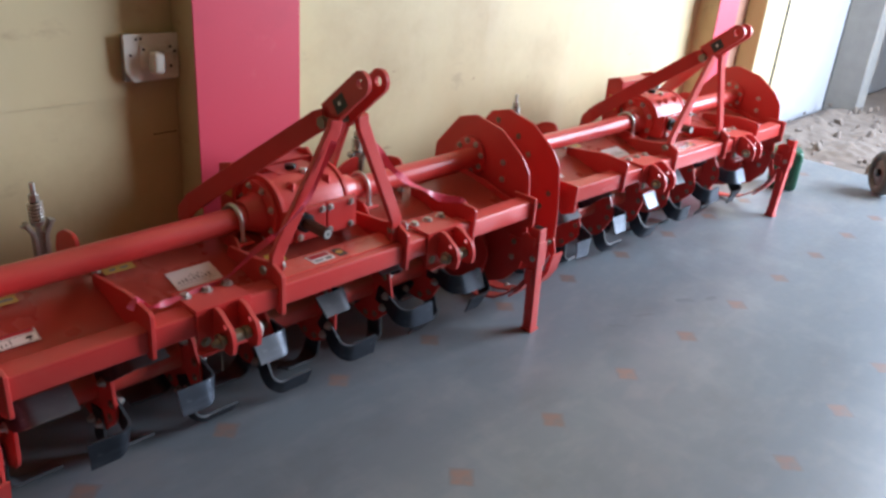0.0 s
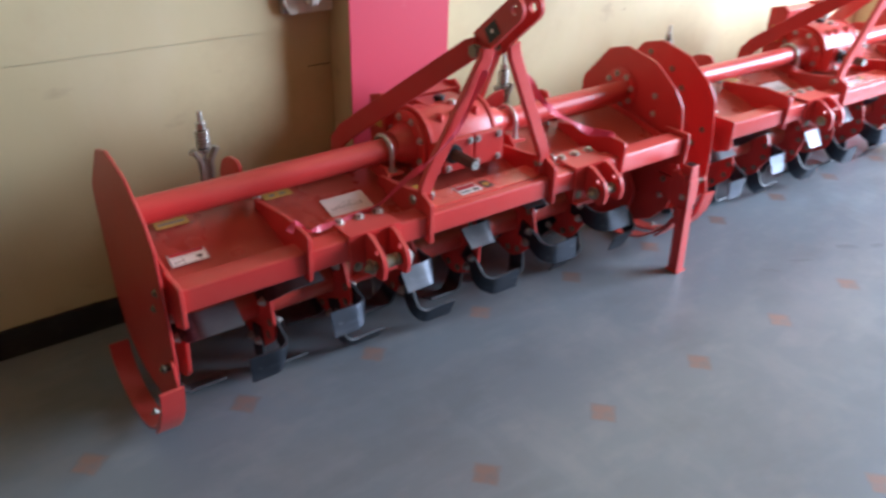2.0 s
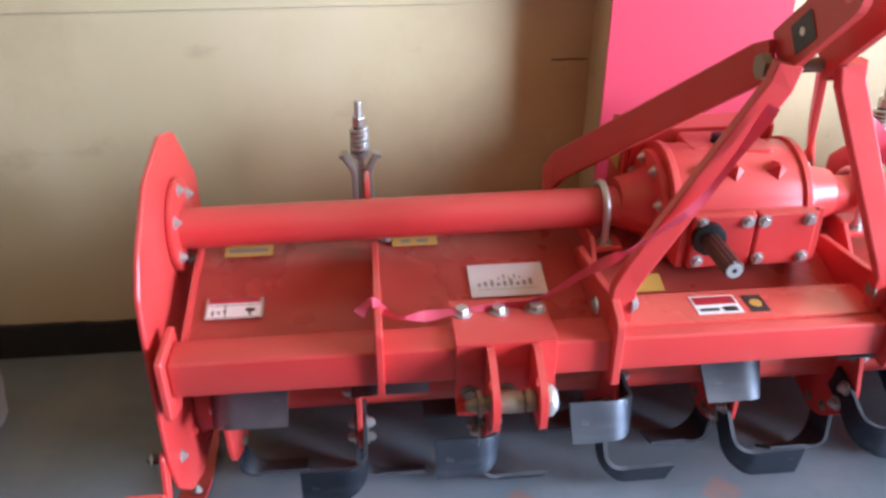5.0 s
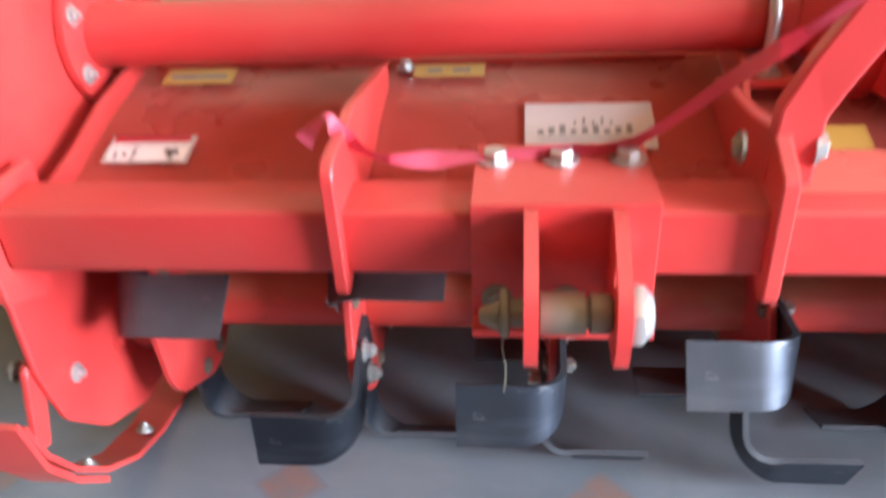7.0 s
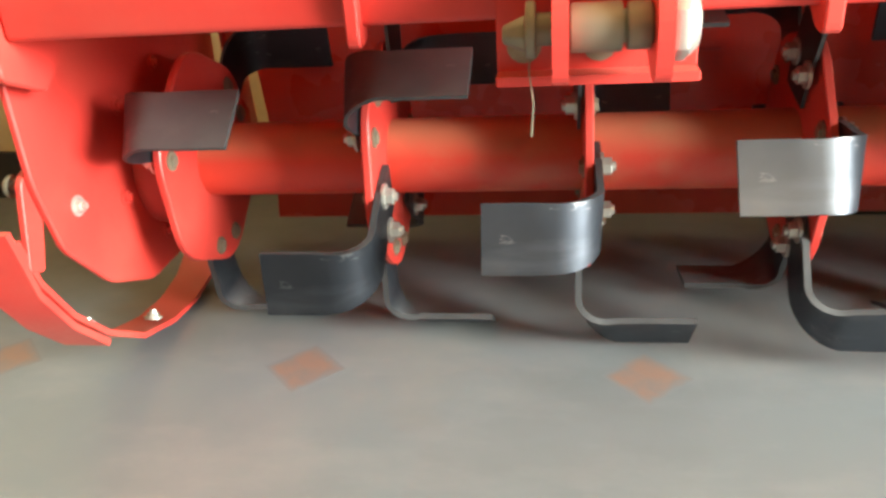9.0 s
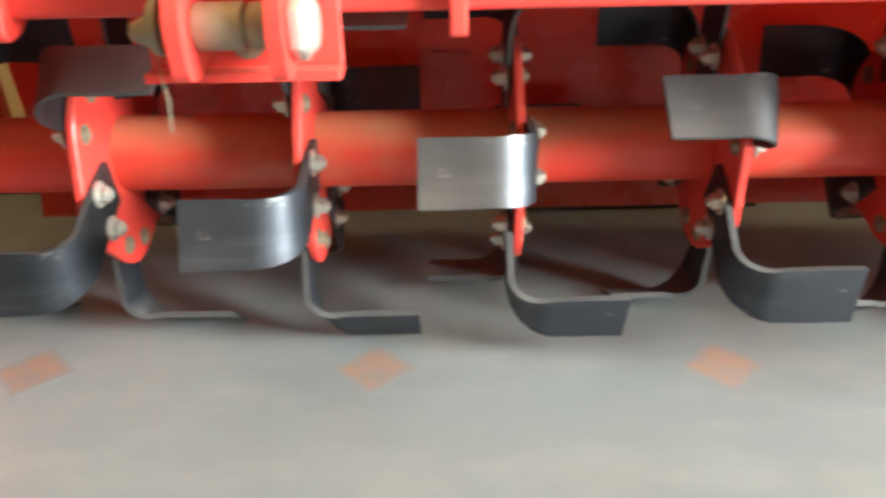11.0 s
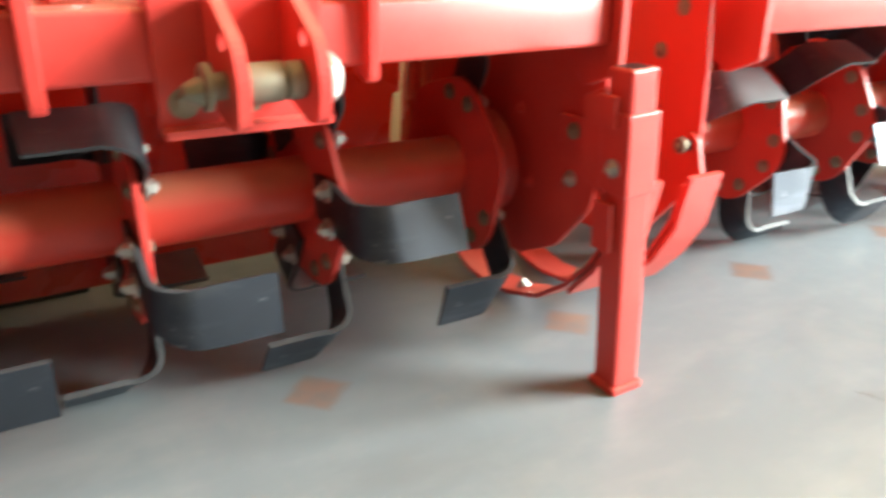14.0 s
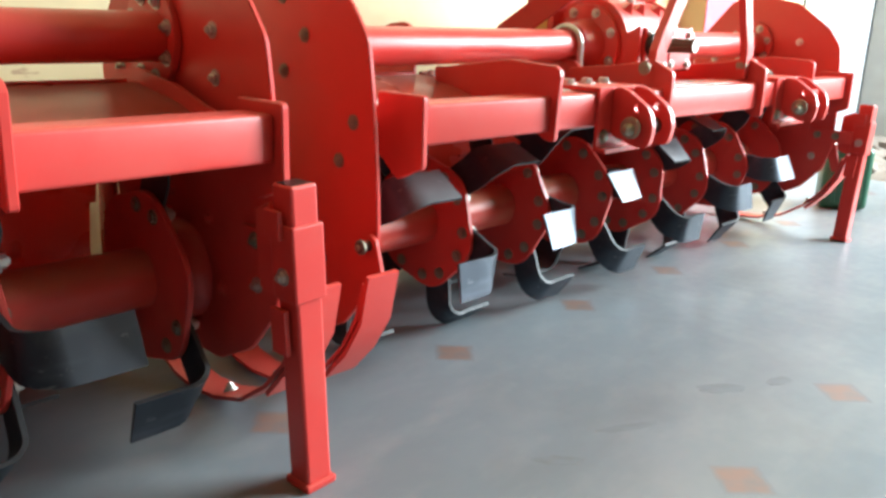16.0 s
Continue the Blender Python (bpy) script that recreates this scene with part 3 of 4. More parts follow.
def spring_adjuster(parent, u, tabs, v=0.305, z=0.30):
    """A depth rod at the rear with its spring, leaning yoke and red lever tabs."""
    top = 0.728
    rod = part("adjuster_rod", cyl((u, v, z), (u, v, top), 0.0075, 12, b=0.001), ZINC, parent, "zinc threaded rod", 40)
    coil = [(u + 0.0175 * math.cos(a), v + 0.0175 * math.sin(a), 0.616 + 0.0105 * a / (2 * math.pi)) for a in [2 * math.pi * i / 16 for i in range(16 * 5 + 1)]]
    part("spring", sweep(coil, ring_section(0.0046, 8)), ZINC, rod, "bright coil spring", 60)
    coil = [(u + 0.012 + 0.012 * math.cos(a), v + 0.012 * math.sin(a), 0.36 + 0.010 * a / (2 * math.pi)) for a in [2 * math.pi * i / 12 for i in range(12 * 22 + 1)]]
    part("spring", sweep(coil, ring_section(0.0032, 6)), ZINC, rod, "bright coil spring", 60)
    part("spring_cup", cyl((u, v, 0.598), (u, v, 0.614), 0.016, 24, 0.023, 0.002), ZINC, rod, "", 40)
    part("nut", cyl((u, v, 0.672), (u, v, 0.694), 0.0145, 6, b=0.001), ZINC, rod)
    # black core added inside the coils, so that their gaps look shaded
    part("sleeve", cyl((u, v, 0.60), (u, v, 0.674), 0.0125, 16), BLACK, rod, "", 40)
    for s in (-1, 1):
        pts = [(u + s * 0.034, v - 0.006, 0.614), (u + s * 0.032, v - 0.006, 0.602), (u + s * 0.020, v - 0.006, 0.582), (u + s * 0.015, v - 0.006, 0.566), (u + s * 0.015, v - 0.006, 0.44)]
        part("yoke", sweep(pts, round_poly(flat_section(0.013, 0.026), 0.003, 2), (0, 1, 0)), CAST, rod, "dull grey forged yoke arm", 40)
        part("pin", cyl((u + s * 0.028, v - 0.006, 0.604), (u + s * 0.046, v - 0.006, 0.606), 0.0062, 10), ZINC, rod)
    side = prism(round_poly([(0.045, 0.44), (0.062, 0.635), (0.085, 0.648), (0.14, 0.641), (0.19, 0.612), (0.212, 0.57), (0.216, 0.44)], 0.012, 3), u + 0.008, u + 0.018, "x", 0.001)
    part("tab", side, RED, rod, "red lever tab")
    for a, c, top, drop in tabs:
        # further plate whose outer shoulder lies lower
        w = (c - a) / 2
        pts = round_poly([(u + a, 0.40), (u + a, top - drop), (u + a + w * 0.6, top - drop * 0.4), (u + c - w * 0.6, top), (u + c, top), (u + c, 0.40)], 0.012, 3)
        part("tab", prism(pts, v - 0.034, v - 0.026, "y", 0.001), RED, rod, "red lever tab")
    return rod


def sticker(name, parent, u0, u1, v0, v1, z, mat, slope=0.0, bars=(), label="", strip=None):
    """A label film on the deck with bars for its print. slope: its rise over the depth."""
    def sheet(a0, a1, b0, b1, lift):
        bm = bmesh.new()
        vs = [bm.verts.new((u0 + (u1 - u0) * a, v0 + (v1 - v0) * b, z + slope * (v1 - v0) * b + lift)) for a, b in ((a0, b0), (a1, b0), (a1, b1), (a0, b1))]
        bm.faces.new(vs)
        return bm
    ob = part(name, sheet(0, 1, 0, 1, 0), mat, parent, label)
    if strip:
        part("print", sheet(0.05, 0.95, strip[0], strip[1], 0.0008), strip[2], ob)
    if bars:
        bm = bmesh.new()
        for a0, a1, b0, b1 in bars:
            bm = join(bm, sheet(a0, a1, b0, b1, 0.0008))
        part("print", bm, GREYINK if mat is not WHITE else INK, ob)
    return ob


def tiller(m, L, R, clev, gus, feet, nflange, pitch, first, phase0, step, label, leg_u, gap, side, lean, worn=False):
    t = thing("rotary_tiller", m, label, "rotary tiller", "rotary tillers along the wall")
    # square front beam with its end brackets
    part("beam", box(-L + 0.006, R - 0.006, -0.305, -0.237, 0.457, 0.5225, 0.006, 3), RED, t, smooth=40)
    for s, e in ((-1, L), (1, R)):
        pts = round_poly([(-0.322, 0.538), (-0.215, 0.538), (-0.215, 0.44), (-0.262, 0.40), (-0.322, 0.425)], 0.008, 3)
        x = s * e
        part("end_bracket", prism(pts, x - 0.006, x + 0.006, "x", 0.002), RED, t)
        # side plate with pipe flange, bolts and skid
        off = 0.012 + (gap if s < 0 else 0.0)
        xi, xo = x + s * off, x + s * (off + 0.009)
        sp = part("side_plate", prism(PLATE, min(xi, xo), max(xi, xo), "x", 0.002), RED, t)
        cv, cz, rb, n = (0.02, 0.600, 0.070, 6) if s < 0 else (0.03, 0.610, 0.061, 8)
        part("pipe_flange", cyl((xi - s * 0.013, cv, cz), (xi - s * 0.001, cv, cz), rb + 0.018, 36, b=0.002), RED, sp, smooth=35)
        for k in range(n):
            a = radians(30 + 360 / n * k)
            part("bolt", SMALL, None, sp, m=turn_to((xi - s * 0.0135, cv + rb * math.cos(a), cz + rb * math.sin(a)), (-s, 0, 0)))
        for v, z in ((-0.229, 0.492), (-0.193, 0.428), (0.015, 0.62), (-0.045, 0.68), (-0.105, 0.62), (-0.045, 0.56), (0.07, 0.72), (0.15, 0.64))[:8 if worn or s > 0 else 2]:
            part("bolt", DULL, None, sp, m=turn_to((xo, v, z), (s, 0, 0)))
        for v, z in ((-0.256, 0.42), (-0.226, 0.262), (-0.134, 0.625), (-0.137, 0.558), (0.155, 0.558))[:5 if s > 0 else 2]:
            part("bolt", SMALL, None, sp, m=turn_to((xi, v, z), (-s, 0, 0)))
        # bearing housing of the rotor
        part("bearing_housing", cyl((xi, -0.02, 0.242), (x - s * 0.022, -0.02, 0.242), 0.085, 32, 0.07, 0.004), RED, sp, smooth=35)
        for k in range(6):
            a = radians(15 + 60 * k)
            part("bolt", PAINTED, None, sp, m=turn_to((xi, -0.02 + 0.112 * math.cos(a), 0.262 + 0.112 * math.sin(a)), (-s, 0, 0)))
        xs = xo + s * 0.029
        path = [(xs, v, z) for v, z in ((-0.322, 0.262), (-0.306, 0.205), (-0.27, 0.145), (-0.22, 0.092), (-0.15, 0.044), (-0.07, 0.020), (0.0, 0.013), (0.06, 0.021), (0.115, 0.048), (0.15, 0.085), (0.165, 0.13))]
        sk = part("skid", sweep(path, flat_section(0.056, 0.007), (0, 0, 1)), RED, sp, "curved red skid bar", 40)
        part("sole", sweep([(xs, v - 0.004, z - 0.008) for v, z in ((-0.330, 0.285), (-0.312, 0.205), (-0.275, 0.145), (-0.223, 0.09))], flat_section(0.060, 0.008), (0, 0, 1)), RED, sk, "worn red wear sole", 40)
        for v, z in ((-0.228, 0.105), (-0.09, 0.036)):
            part("bolt", SMALL, None, sk, m=turn_to((xs - s * 0.008, v, z), (0, 0.4, 1)))
        part("skid_pin", cyl((xo - s * 0.004, -0.276, 0.305), (xo + s * 0.030, -0.276, 0.305), 0.009, 12, b=0.001), RUSTY, sp, "rusty skid pin", 40)
        part("nut", DULL, None, sp, m=turn_to((xo + s * 0.024, -0.276, 0.305), (s, 0, 0)))
        part("skid_strap", prism(round_poly([(-0.318, 0.225), (-0.296, 0.215), (-0.262, 0.30), (-0.276, 0.325), (-0.292, 0.315)], 0.006), min(xo, xo + s * 0.008), max(xo, xo + s * 0.008), "x", 0.001), RED, sp)
        part("rear_cheek", prism(round_poly([(0.19, 0.20), (0.262, 0.20), (0.252, 0.33), (0.235, 0.41), (0.19, 0.47)], 0.01), min(x - s * 0.006, x + s * 0.004), max(x - s * 0.006, x + s * 0.004), "x", 0.001), DUSTY, sp)
    # hood over the rotor and rear levelling board
    sec = [(-0.236, 0.478), (-0.15, 0.496), (-0.075, 0.519), (0.05, 0.540), (0.13, 0.530), (0.195, 0.480), (0.232, 0.40), (0.25, 0.31)]
    bm = bmesh.new()
    rows = []
    for v, z in sec:
        rows.append([bm.verts.new((u, v, z)) for u in (-L + 0.012, R - 0.012)])
    for a, c in zip(rows, rows[1:]):
        bm.faces.new((a[0], a[1], c[1], c[0]))
    bmesh.ops.solidify(bm, geom=bm.faces[:], thickness=0.004)
    hood = part("hood", bm, DUSTY, t, "dust-filmed red sheet hood", 30)
    bm = bmesh.new()
    rows = [[bm.verts.new((u, v, z)) for u in (-L + 0.02, R - 0.02)] for v, z in ((0.258, 0.315), (0.275, 0.22), (0.272, 0.12), (0.25, 0.04))]
    for a, c in zip(rows, rows[1:]):
        bm.faces.new((a[0], a[1], c[1], c[0]))
    bmesh.ops.solidify(bm, geom=bm.faces[:], thickness=0.005)
    board = part("levelling_board", bm, DUSTY, t, "red rear levelling board", 30)
    u = -L + 0.12
    while u < R - 0.1:
        part("hinge", cyl((u - 0.03, 0.262, 0.312), (u + 0.03, 0.262, 0.312), 0.011, 12), RED, board)
        u += 0.3
    for u0, u1 in ((-L + 0.03, gus[0] - 0.008), (gus[0] + 0.008, feet[0] - 0.02), (feet[1] + 0.09, gus[1] - 0.008), (gus[1] + 0.008, R - 0.03)):
        part("seam_strip", box(u0, u1, 0.052, 0.062, 0.538, 0.5455, 0.001), RED, hood)
    for u in (gus[0] + 0.022, gus[1] - 0.022):
        part("bolt", COVER_BOLT, None, hood, m=turn_to((u, 0.037, 0.541), (0, 0, 1)))
    for e in (-L + 0.014, R - 0.014):
        part("hood_edge", sweep([(e, v, z + 0.012) for v, z in sec[:5]], flat_section(0.006, 0.024), (0, 0, 1)), RED, hood)
    # top pipe
    part("top_pipe", cyl((-L - gap - 0.004, 0.01, 0.597), (R + 0.004, 0.01, 0.611), 0.038, 40), RED, t, smooth=40)
    gb = 0.055
    u_bolt(t, gb - 0.25, 0.01, 0.603, 0.047)
    u_bolt(t, gb + 0.25, 0.01, 0.607, 0.047)
    for u in (gb - 0.25, gb + 0.25):
        part("pipe_support", prism([(-0.10, 0.515), (0.06, 0.54), (0.06, 0.575), (-0.045, 0.571)], u - 0.032, u - 0.024, "x", 0.001), RED, t)
    # gusset plates and mast foot plates
    for u in gus:
        pts = round_poly([(-0.318, 0.44), (-0.298, 0.44), (-0.23, 0.478), (-0.10, 0.505), (0.0, 0.528), (0.0, 0.56), (-0.035, 0.562), (-0.20, 0.584), (-0.312, 0.577), (-0.323, 0.566)], 0.008, 3)
        part("gusset_plate", prism(pts, u - 0.006, u + 0.006, "x", 0.0015), RED, t)
    for i, u in enumerate(feet):
        s = 1 if i else -1
        pts = round_poly([(-0.322, 0.437), (-0.30, 0.437), (-0.235, 0.478), (-0.10, 0.505), (-0.04, 0.52), (-0.05, 0.555), (-0.20, 0.57), (-0.27, 0.585), (-0.322, 0.56)], 0.01, 3)
        ft = part("mast_foot", prism(pts, u - 0.007, u + 0.007, "x", 0.0015), RED, t)
        part("bolt", BOLT, None, ft, m=turn_to((u + 0.030, -0.265, 0.565), (1, 0, 0)))
        part("bolt", YBOLT, None, ft, m=turn_to((u - 0.030, -0.265, 0.565), (-1, 0, 0)))
        ins = -s
        path = [(u + ins * 0.012, -0.265, 0.535), (u + ins * 0.014, -0.268, 0.60), (u + ins * 0.03, -0.27, 0.635), (ins * -0.052, -0.285, 0.935), (ins * -0.046, -0.287, 0.965)]
        part("mast_strut", sweep(path, round_poly(flat_section(0.040, 0.020), 0.003, 2), (0, -1, 0.1)), RED, t)
    # mast head: two drilled plates that lean forward
    for u in (-0.032, 0.032):
        d = Vector((-0.15, 0.125)).normalized()
        n = Vector((-d.y, d.x))
        a, c = Vector((-0.235, 0.962)), Vector((-0.375, 1.081))
        out = [a - n * 0.036, c - n * 0.034] + [c + Vector((math.cos(w), math.sin(w))) * 0.034 for w in [math.atan2(-n.y, -n.x) + math.pi * i / 12 for i in range(1, 12)]] + [c + n * 0.034, a + n * 0.036]
        hp = part("mast_head_plate", holed_plate(out, c, 0.0135, u - 0.006, u + 0.006), RED, t)
        if u < 0:
            q0, q1 = a + d * 0.05, a + d * 0.105
            bm = bmesh.new()
            bm.faces.new([bm.verts.new((u - 0.0075, *p)) for p in (q0 - n * 0.02, q1 - n * 0.02, q1 + n * 0.022, q0 + n * 0.022)])
            st = part("sticker", bm, INK, hp, "small black label with a pale mark")
            part("print", cyl((u - 0.0077, *(q0 + d * 0.027)), (u - 0.0087, *(q0 + d * 0.027)), 0.006, 14), WHITE, st)
    part("mast_bolt", join(cyl((-0.06, -0.248, 0.95), (0.06, -0.248, 0.95), 0.011, 12), cyl((-0.068, -0.248, 0.95), (-0.054, -0.248, 0.95), 0.019, 6), cyl((0.054, -0.248, 0.95), (0.068, -0.248, 0.95), 0.019, 6)), BRASSY, t, "yellow passivated mast bolt")
    # rear braces from the mast head to the hood
    for s, f in ((-1, -0.255), (1, 0.315)):
        path = [(s * 0.045, -0.24, 0.955), (s * 0.05 + 0.0, -0.215, 0.945), (f * 0.72, 0.06, 0.715), (f - s * 0.012, 0.16, 0.625), (f, 0.19, 0.585), (f, 0.2, 0.53)]
        part("rear_brace", sweep(path, round_poly(flat_section(0.012, 0.062), 0.003, 2), (0, 0.3, 1)), RED, t)
        part("bolt", BOLT, None, t, m=turn_to((f + 0.007, 0.195, 0.565), (1, 0, 0)))
    # box behind the gearbox
    rise = 0.05 if worn else 0.0
    cheek = [(0.10, 0.52), (0.10, 0.722 + rise), (0.125, 0.742 + rise), (0.19, 0.722 + rise), (0.19, 0.52)]
    for u in (-0.13, 0.16):
        part("rear_cheek", prism(cheek, u, u + 0.012, "x", 0.002), RED, t)
    part("sticker", box(-0.1325, -0.1305, 0.118, 0.165, 0.63, 0.70, 0.0), YELLOW, t, "yellow caution label")
    part("rear_panel", box(-0.117, 0.159, 0.10, 0.112, 0.60, 0.722 + rise, 0.002), RED, t)
    part("top_panel", box(-0.117, 0.159, 0.1125, 0.185, 0.712 + rise, 0.718 + rise, 0.001), RED, t)
    # gearbox
    z0 = 0.602
    prof = arc(0.015, z0 + 0.005, 0.112, -40, 165, 16)
    prof = [(-0.128, 0.548), (0.06, 0.53)] + prof + [(-0.128, 0.655)]
    g = part("gearbox", prism(round_poly(prof, 0.006, 2), gb - 0.145, gb + 0.112, "x", 0.008, 3), RED, t, "red cast-iron gearbox", 35)
    for x0, x1, r in ((gb - 0.162, gb - 0.142, 0.104), (gb + 0.109, gb + 0.127, 0.104)):
        part("end_cover", cyl((x0, 0.02, z0), (x1, 0.02, z0), r, 40, b=0.003), RED, g, smooth=35)
        s = -1 if x0 < gb else 1
        for k in range(8):
            a = radians(22 + 45 * k)
            part("bolt", SMALL, None, g, m=turn_to((x0 if s < 0 else x1, 0.02 + 0.088 * math.cos(a), z0 + 0.088 * math.sin(a)), (s, 0, 0)))
    for p, q in ((gb - 0.16, gb - 0.225), (gb + 0.125, gb + 0.205)):
        part("neck", cyl((p, 0.02, 0.604), (q, 0.015, 0.610), 0.068, 32, 0.046), RED, g, smooth=35)
    part("front_cover", box(gb - 0.128, gb - 0.014, -0.142, -0.12, 0.548, 0.652, 0.004), RED, g)
    part("front_cover", box(gb - 0.010, gb + 0.100, -0.142, -0.12, 0.548, 0.652, 0.004), RED, g)
    for u in (gb - 0.112, gb - 0.029, gb + 0.001, gb + 0.084):
        for z in (0.563, 0.638):
            if not (abs(u - gb) < 0.05 and z < 0.6 and u < gb):
                part("bolt", COVER_BOLT, None, g, m=turn_to((u, -0.1425, z), (0, -1, 0)))
    part("oil_seal", cyl((-0.045, -0.14, 0.612), (-0.045, -0.158, 0.612), 0.030, 28, 0.03, 0.002), BLACK, g, "black oil seal boss", 40)
    spl = []
    for i in range(36):
        a = 2 * math.pi * i / 36
        r = 0.0172 if i % 3 else 0.0152
        spl.append((-0.045 + r * math.cos(a), 0.612 + r * math.sin(a)))
    part("input_shaft", join(prism(spl, -0.258, -0.155, "y", 0.0015)), RUSTY, g, "rust-brown splined input shaft")
    part("shaft_end", join(cyl((-0.045, -0.2575, 0.612), (-0.045, -0.2592, 0.612), 0.0135, 20)), ZINC, g, "bare shaft end with a centre hole")
    # small black disc that stands for the shade inside the hole
    part("centre_hole", cyl((-0.045, -0.259, 0.612), (-0.045, -0.2598, 0.612), 0.0042, 12), BLACK, g)
    part("filler_cap", cyl((gb - 0.025, 0.03, 0.712), (gb - 0.025, 0.03, 0.735), 0.018, 20, b=0.003), BLACK, g, "black filler cap", 40)
    part("breather", cyl((gb - 0.005, -0.01, 0.712), (gb - 0.005, -0.01, 0.728), 0.013, 6, b=0.002), ZINC, g)
    part("top_plate", prism(round_poly([(gb - 0.09, 0.0), (gb + 0.06, -0.02), (gb + 0.06, 0.085), (gb - 0.09, 0.085)], 0.01), 0.707, 0.720, "z", 0.002), RED, g)
    for u, a in ((gb - 0.085, 128), (gb - 0.028, 128), (gb + 0.052, 128), (gb - 0.07, 48), (gb + 0.04, 48)):
        n = Vector((0, math.cos(radians(a)), math.sin(radians(a))))
        bm = bmesh.new()
        bmesh.ops.create_cone(bm, cap_ends=True, segments=4, radius1=0.023, radius2=0.003, depth=0.024, matrix=turn_to(Vector((u, 0.015, z0 + 0.005)) + n * 0.119, n))
        part("rib", bm, RED, g)
    part("joint_flange", prism(round_poly([(q * 1.045 - 0.0007, (w - z0) * 1.045 + z0) for q, w in prof], 0.006, 2), gb - 0.147, gb - 0.133, "x", 0.002), RED, g)
    part("joint_flange", prism(round_poly([(q * 1.045 - 0.0007, (w - z0) * 1.045 + z0) for q, w in prof], 0.006, 2), gb + 0.100, gb + 0.114, "x", 0.002), RED, g)
    # lower link brackets
    for u in clev:
        clevis(t, u, worn)
    # rear adjusters
    spring_adjuster(t, gus[0] - 0.022, [])
    spring_adjuster(t, gus[1] - 0.008, [(-0.120, -0.018, 0.606, 0.034)])
    # labels on the deck
    def deck(v):
        for (v0, za), (v1, zb) in zip(sec, sec[1:]):
            if v0 <= v <= v1:
                return za + (zb - za) * (v - v0) / (v1 - v0) + 0.0035
        return 0.53
    e = -L
    human = [(0.03, 0.97, 0.02, 0.05), (0.03, 0.97, 0.95, 0.98), (0.015, 0.03, 0.02, 0.98), (0.97, 0.985, 0.02, 0.98), (0.34, 0.355, 0.05, 0.62), (0.06, 0.94, 0.60, 0.63)] + [(0.12 + 0.1 * i, 0.15 + 0.11 * i, 0.14 + 0.08 * (i % 3), 0.40 - 0.05 * (i % 2)) for i in range(3)] + [(0.70, 0.86, 0.30, 0.46), (0.76, 0.80, 0.12, 0.30)]
    def put(name, u0, u1, v0, v1, mat, lab, **kw):
        z0_, z1_ = deck(v0) + 0.002, deck(v1) + 0.002
        return sticker(name, hood, u0, u1, v0, v1, z0_, mat, (z1_ - z0_) / (v1 - v0), label=lab, **kw)
    put("sticker", e + 0.038, e + 0.138, -0.152, -0.107, WHITE, "white warning label with red and black print", bars=human, strip=(0.72, 0.95, REDINK))
    put("sticker", e + 0.056, e + 0.146, 0.000, 0.038, YELLOW, "yellow caution label", bars=[(0.1, 0.9, 0.3, 0.55)])
    put("sticker", gus[0] + 0.034, gus[0] + 0.121, 0.008, 0.039, YELLOW, "yellow caution label", bars=[(0.2, 0.4, 0.3, 0.6), (0.55, 0.8, 0.3, 0.6)])
    put("sticker", gus[0] + 0.169, gus[0] + 0.309, -0.135, -0.058, ALU, "aluminium rating plate with fine print", bars=[(0.10 + 0.085 * i, 0.145 + 0.085 * i, 0.30, 0.40 + 0.05 * ((i * 7) % 3)) for i in range(9)] + [(0.38 + 0.07 * i, 0.40 + 0.07 * i, 0.5, 0.58 + 0.08 * (i % 2)) for i in range(5)] + [(0.1, 0.88, 0.2, 0.215)])
    # cover sheet that laps over the beam between the mast feet
    cover = part("cover_sheet", prism([(-0.276, 0.5232), (-0.190, 0.5232), (-0.178, 0.490), (-0.174, 0.490), (-0.187, 0.5268), (-0.276, 0.5268)], feet[0] + 0.008, feet[1] - 0.008, "x", 0.0006), DUSTY, t)
    sticker("sticker", cover, -0.090, -0.010, -0.258, -0.203, 0.5276, WHITE, bars=[(0.08, 0.5, 0.15, 0.3), (0.6, 0.9, 0.1, 0.35)], label="white label with a red band and black print", strip=(0.5, 0.92, REDINK))
    mark = sticker("sticker", cover, 0.003, 0.037, -0.258, -0.207, 0.5276, INK, label="small black label with a pale round mark")
    part("print", cyl((0.020, -0.232, 0.5274), (0.020, -0.232, 0.5284), 0.011, 16), YELLOW, mark)
    put("sticker", feet[0] + 0.080, feet[0] + 0.140, -0.143, -0.102, YELLOW, "yellow caution label")
    # rotor
    v0, ZR = -0.02, 0.242
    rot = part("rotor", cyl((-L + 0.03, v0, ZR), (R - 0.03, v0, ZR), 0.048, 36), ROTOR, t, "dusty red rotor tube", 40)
    for i in range(nflange):
        u = first + pitch * i
        part("flange", FLANGE, None, rot, m=pose(u, v0, ZR, -(phase0 + step * i)))
        ends = {0: (1,), nflange - 1: (-1,)}.get(i, (-1, 1))
        for d in ends:
            b = side if d > 0 else 1
            for k in range(3):
                th = phase0 + step * i + 120 * k + (-60 if d > 0 else 0) + {0: 5.0, nflange - 1: 1.3}.get(i, 0)
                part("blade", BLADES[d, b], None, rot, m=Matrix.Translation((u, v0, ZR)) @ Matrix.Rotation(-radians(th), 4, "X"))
                for r, w in ((0.118, -11), (0.118, 15)):
                    a = radians(th + w)
                    for s, what in ((1, NUT), (-1, HEAD)):
                        x = u + s * b * (0.0145 if s > 0 else 0.006)
                        part("nut" if s > 0 else "bolt", what, None, rot, m=turn_to((x, v0 - r * math.cos(a), ZR + r * math.sin(a)), (s * b, 0, 0)))
    # parking leg
    lx = leg_u
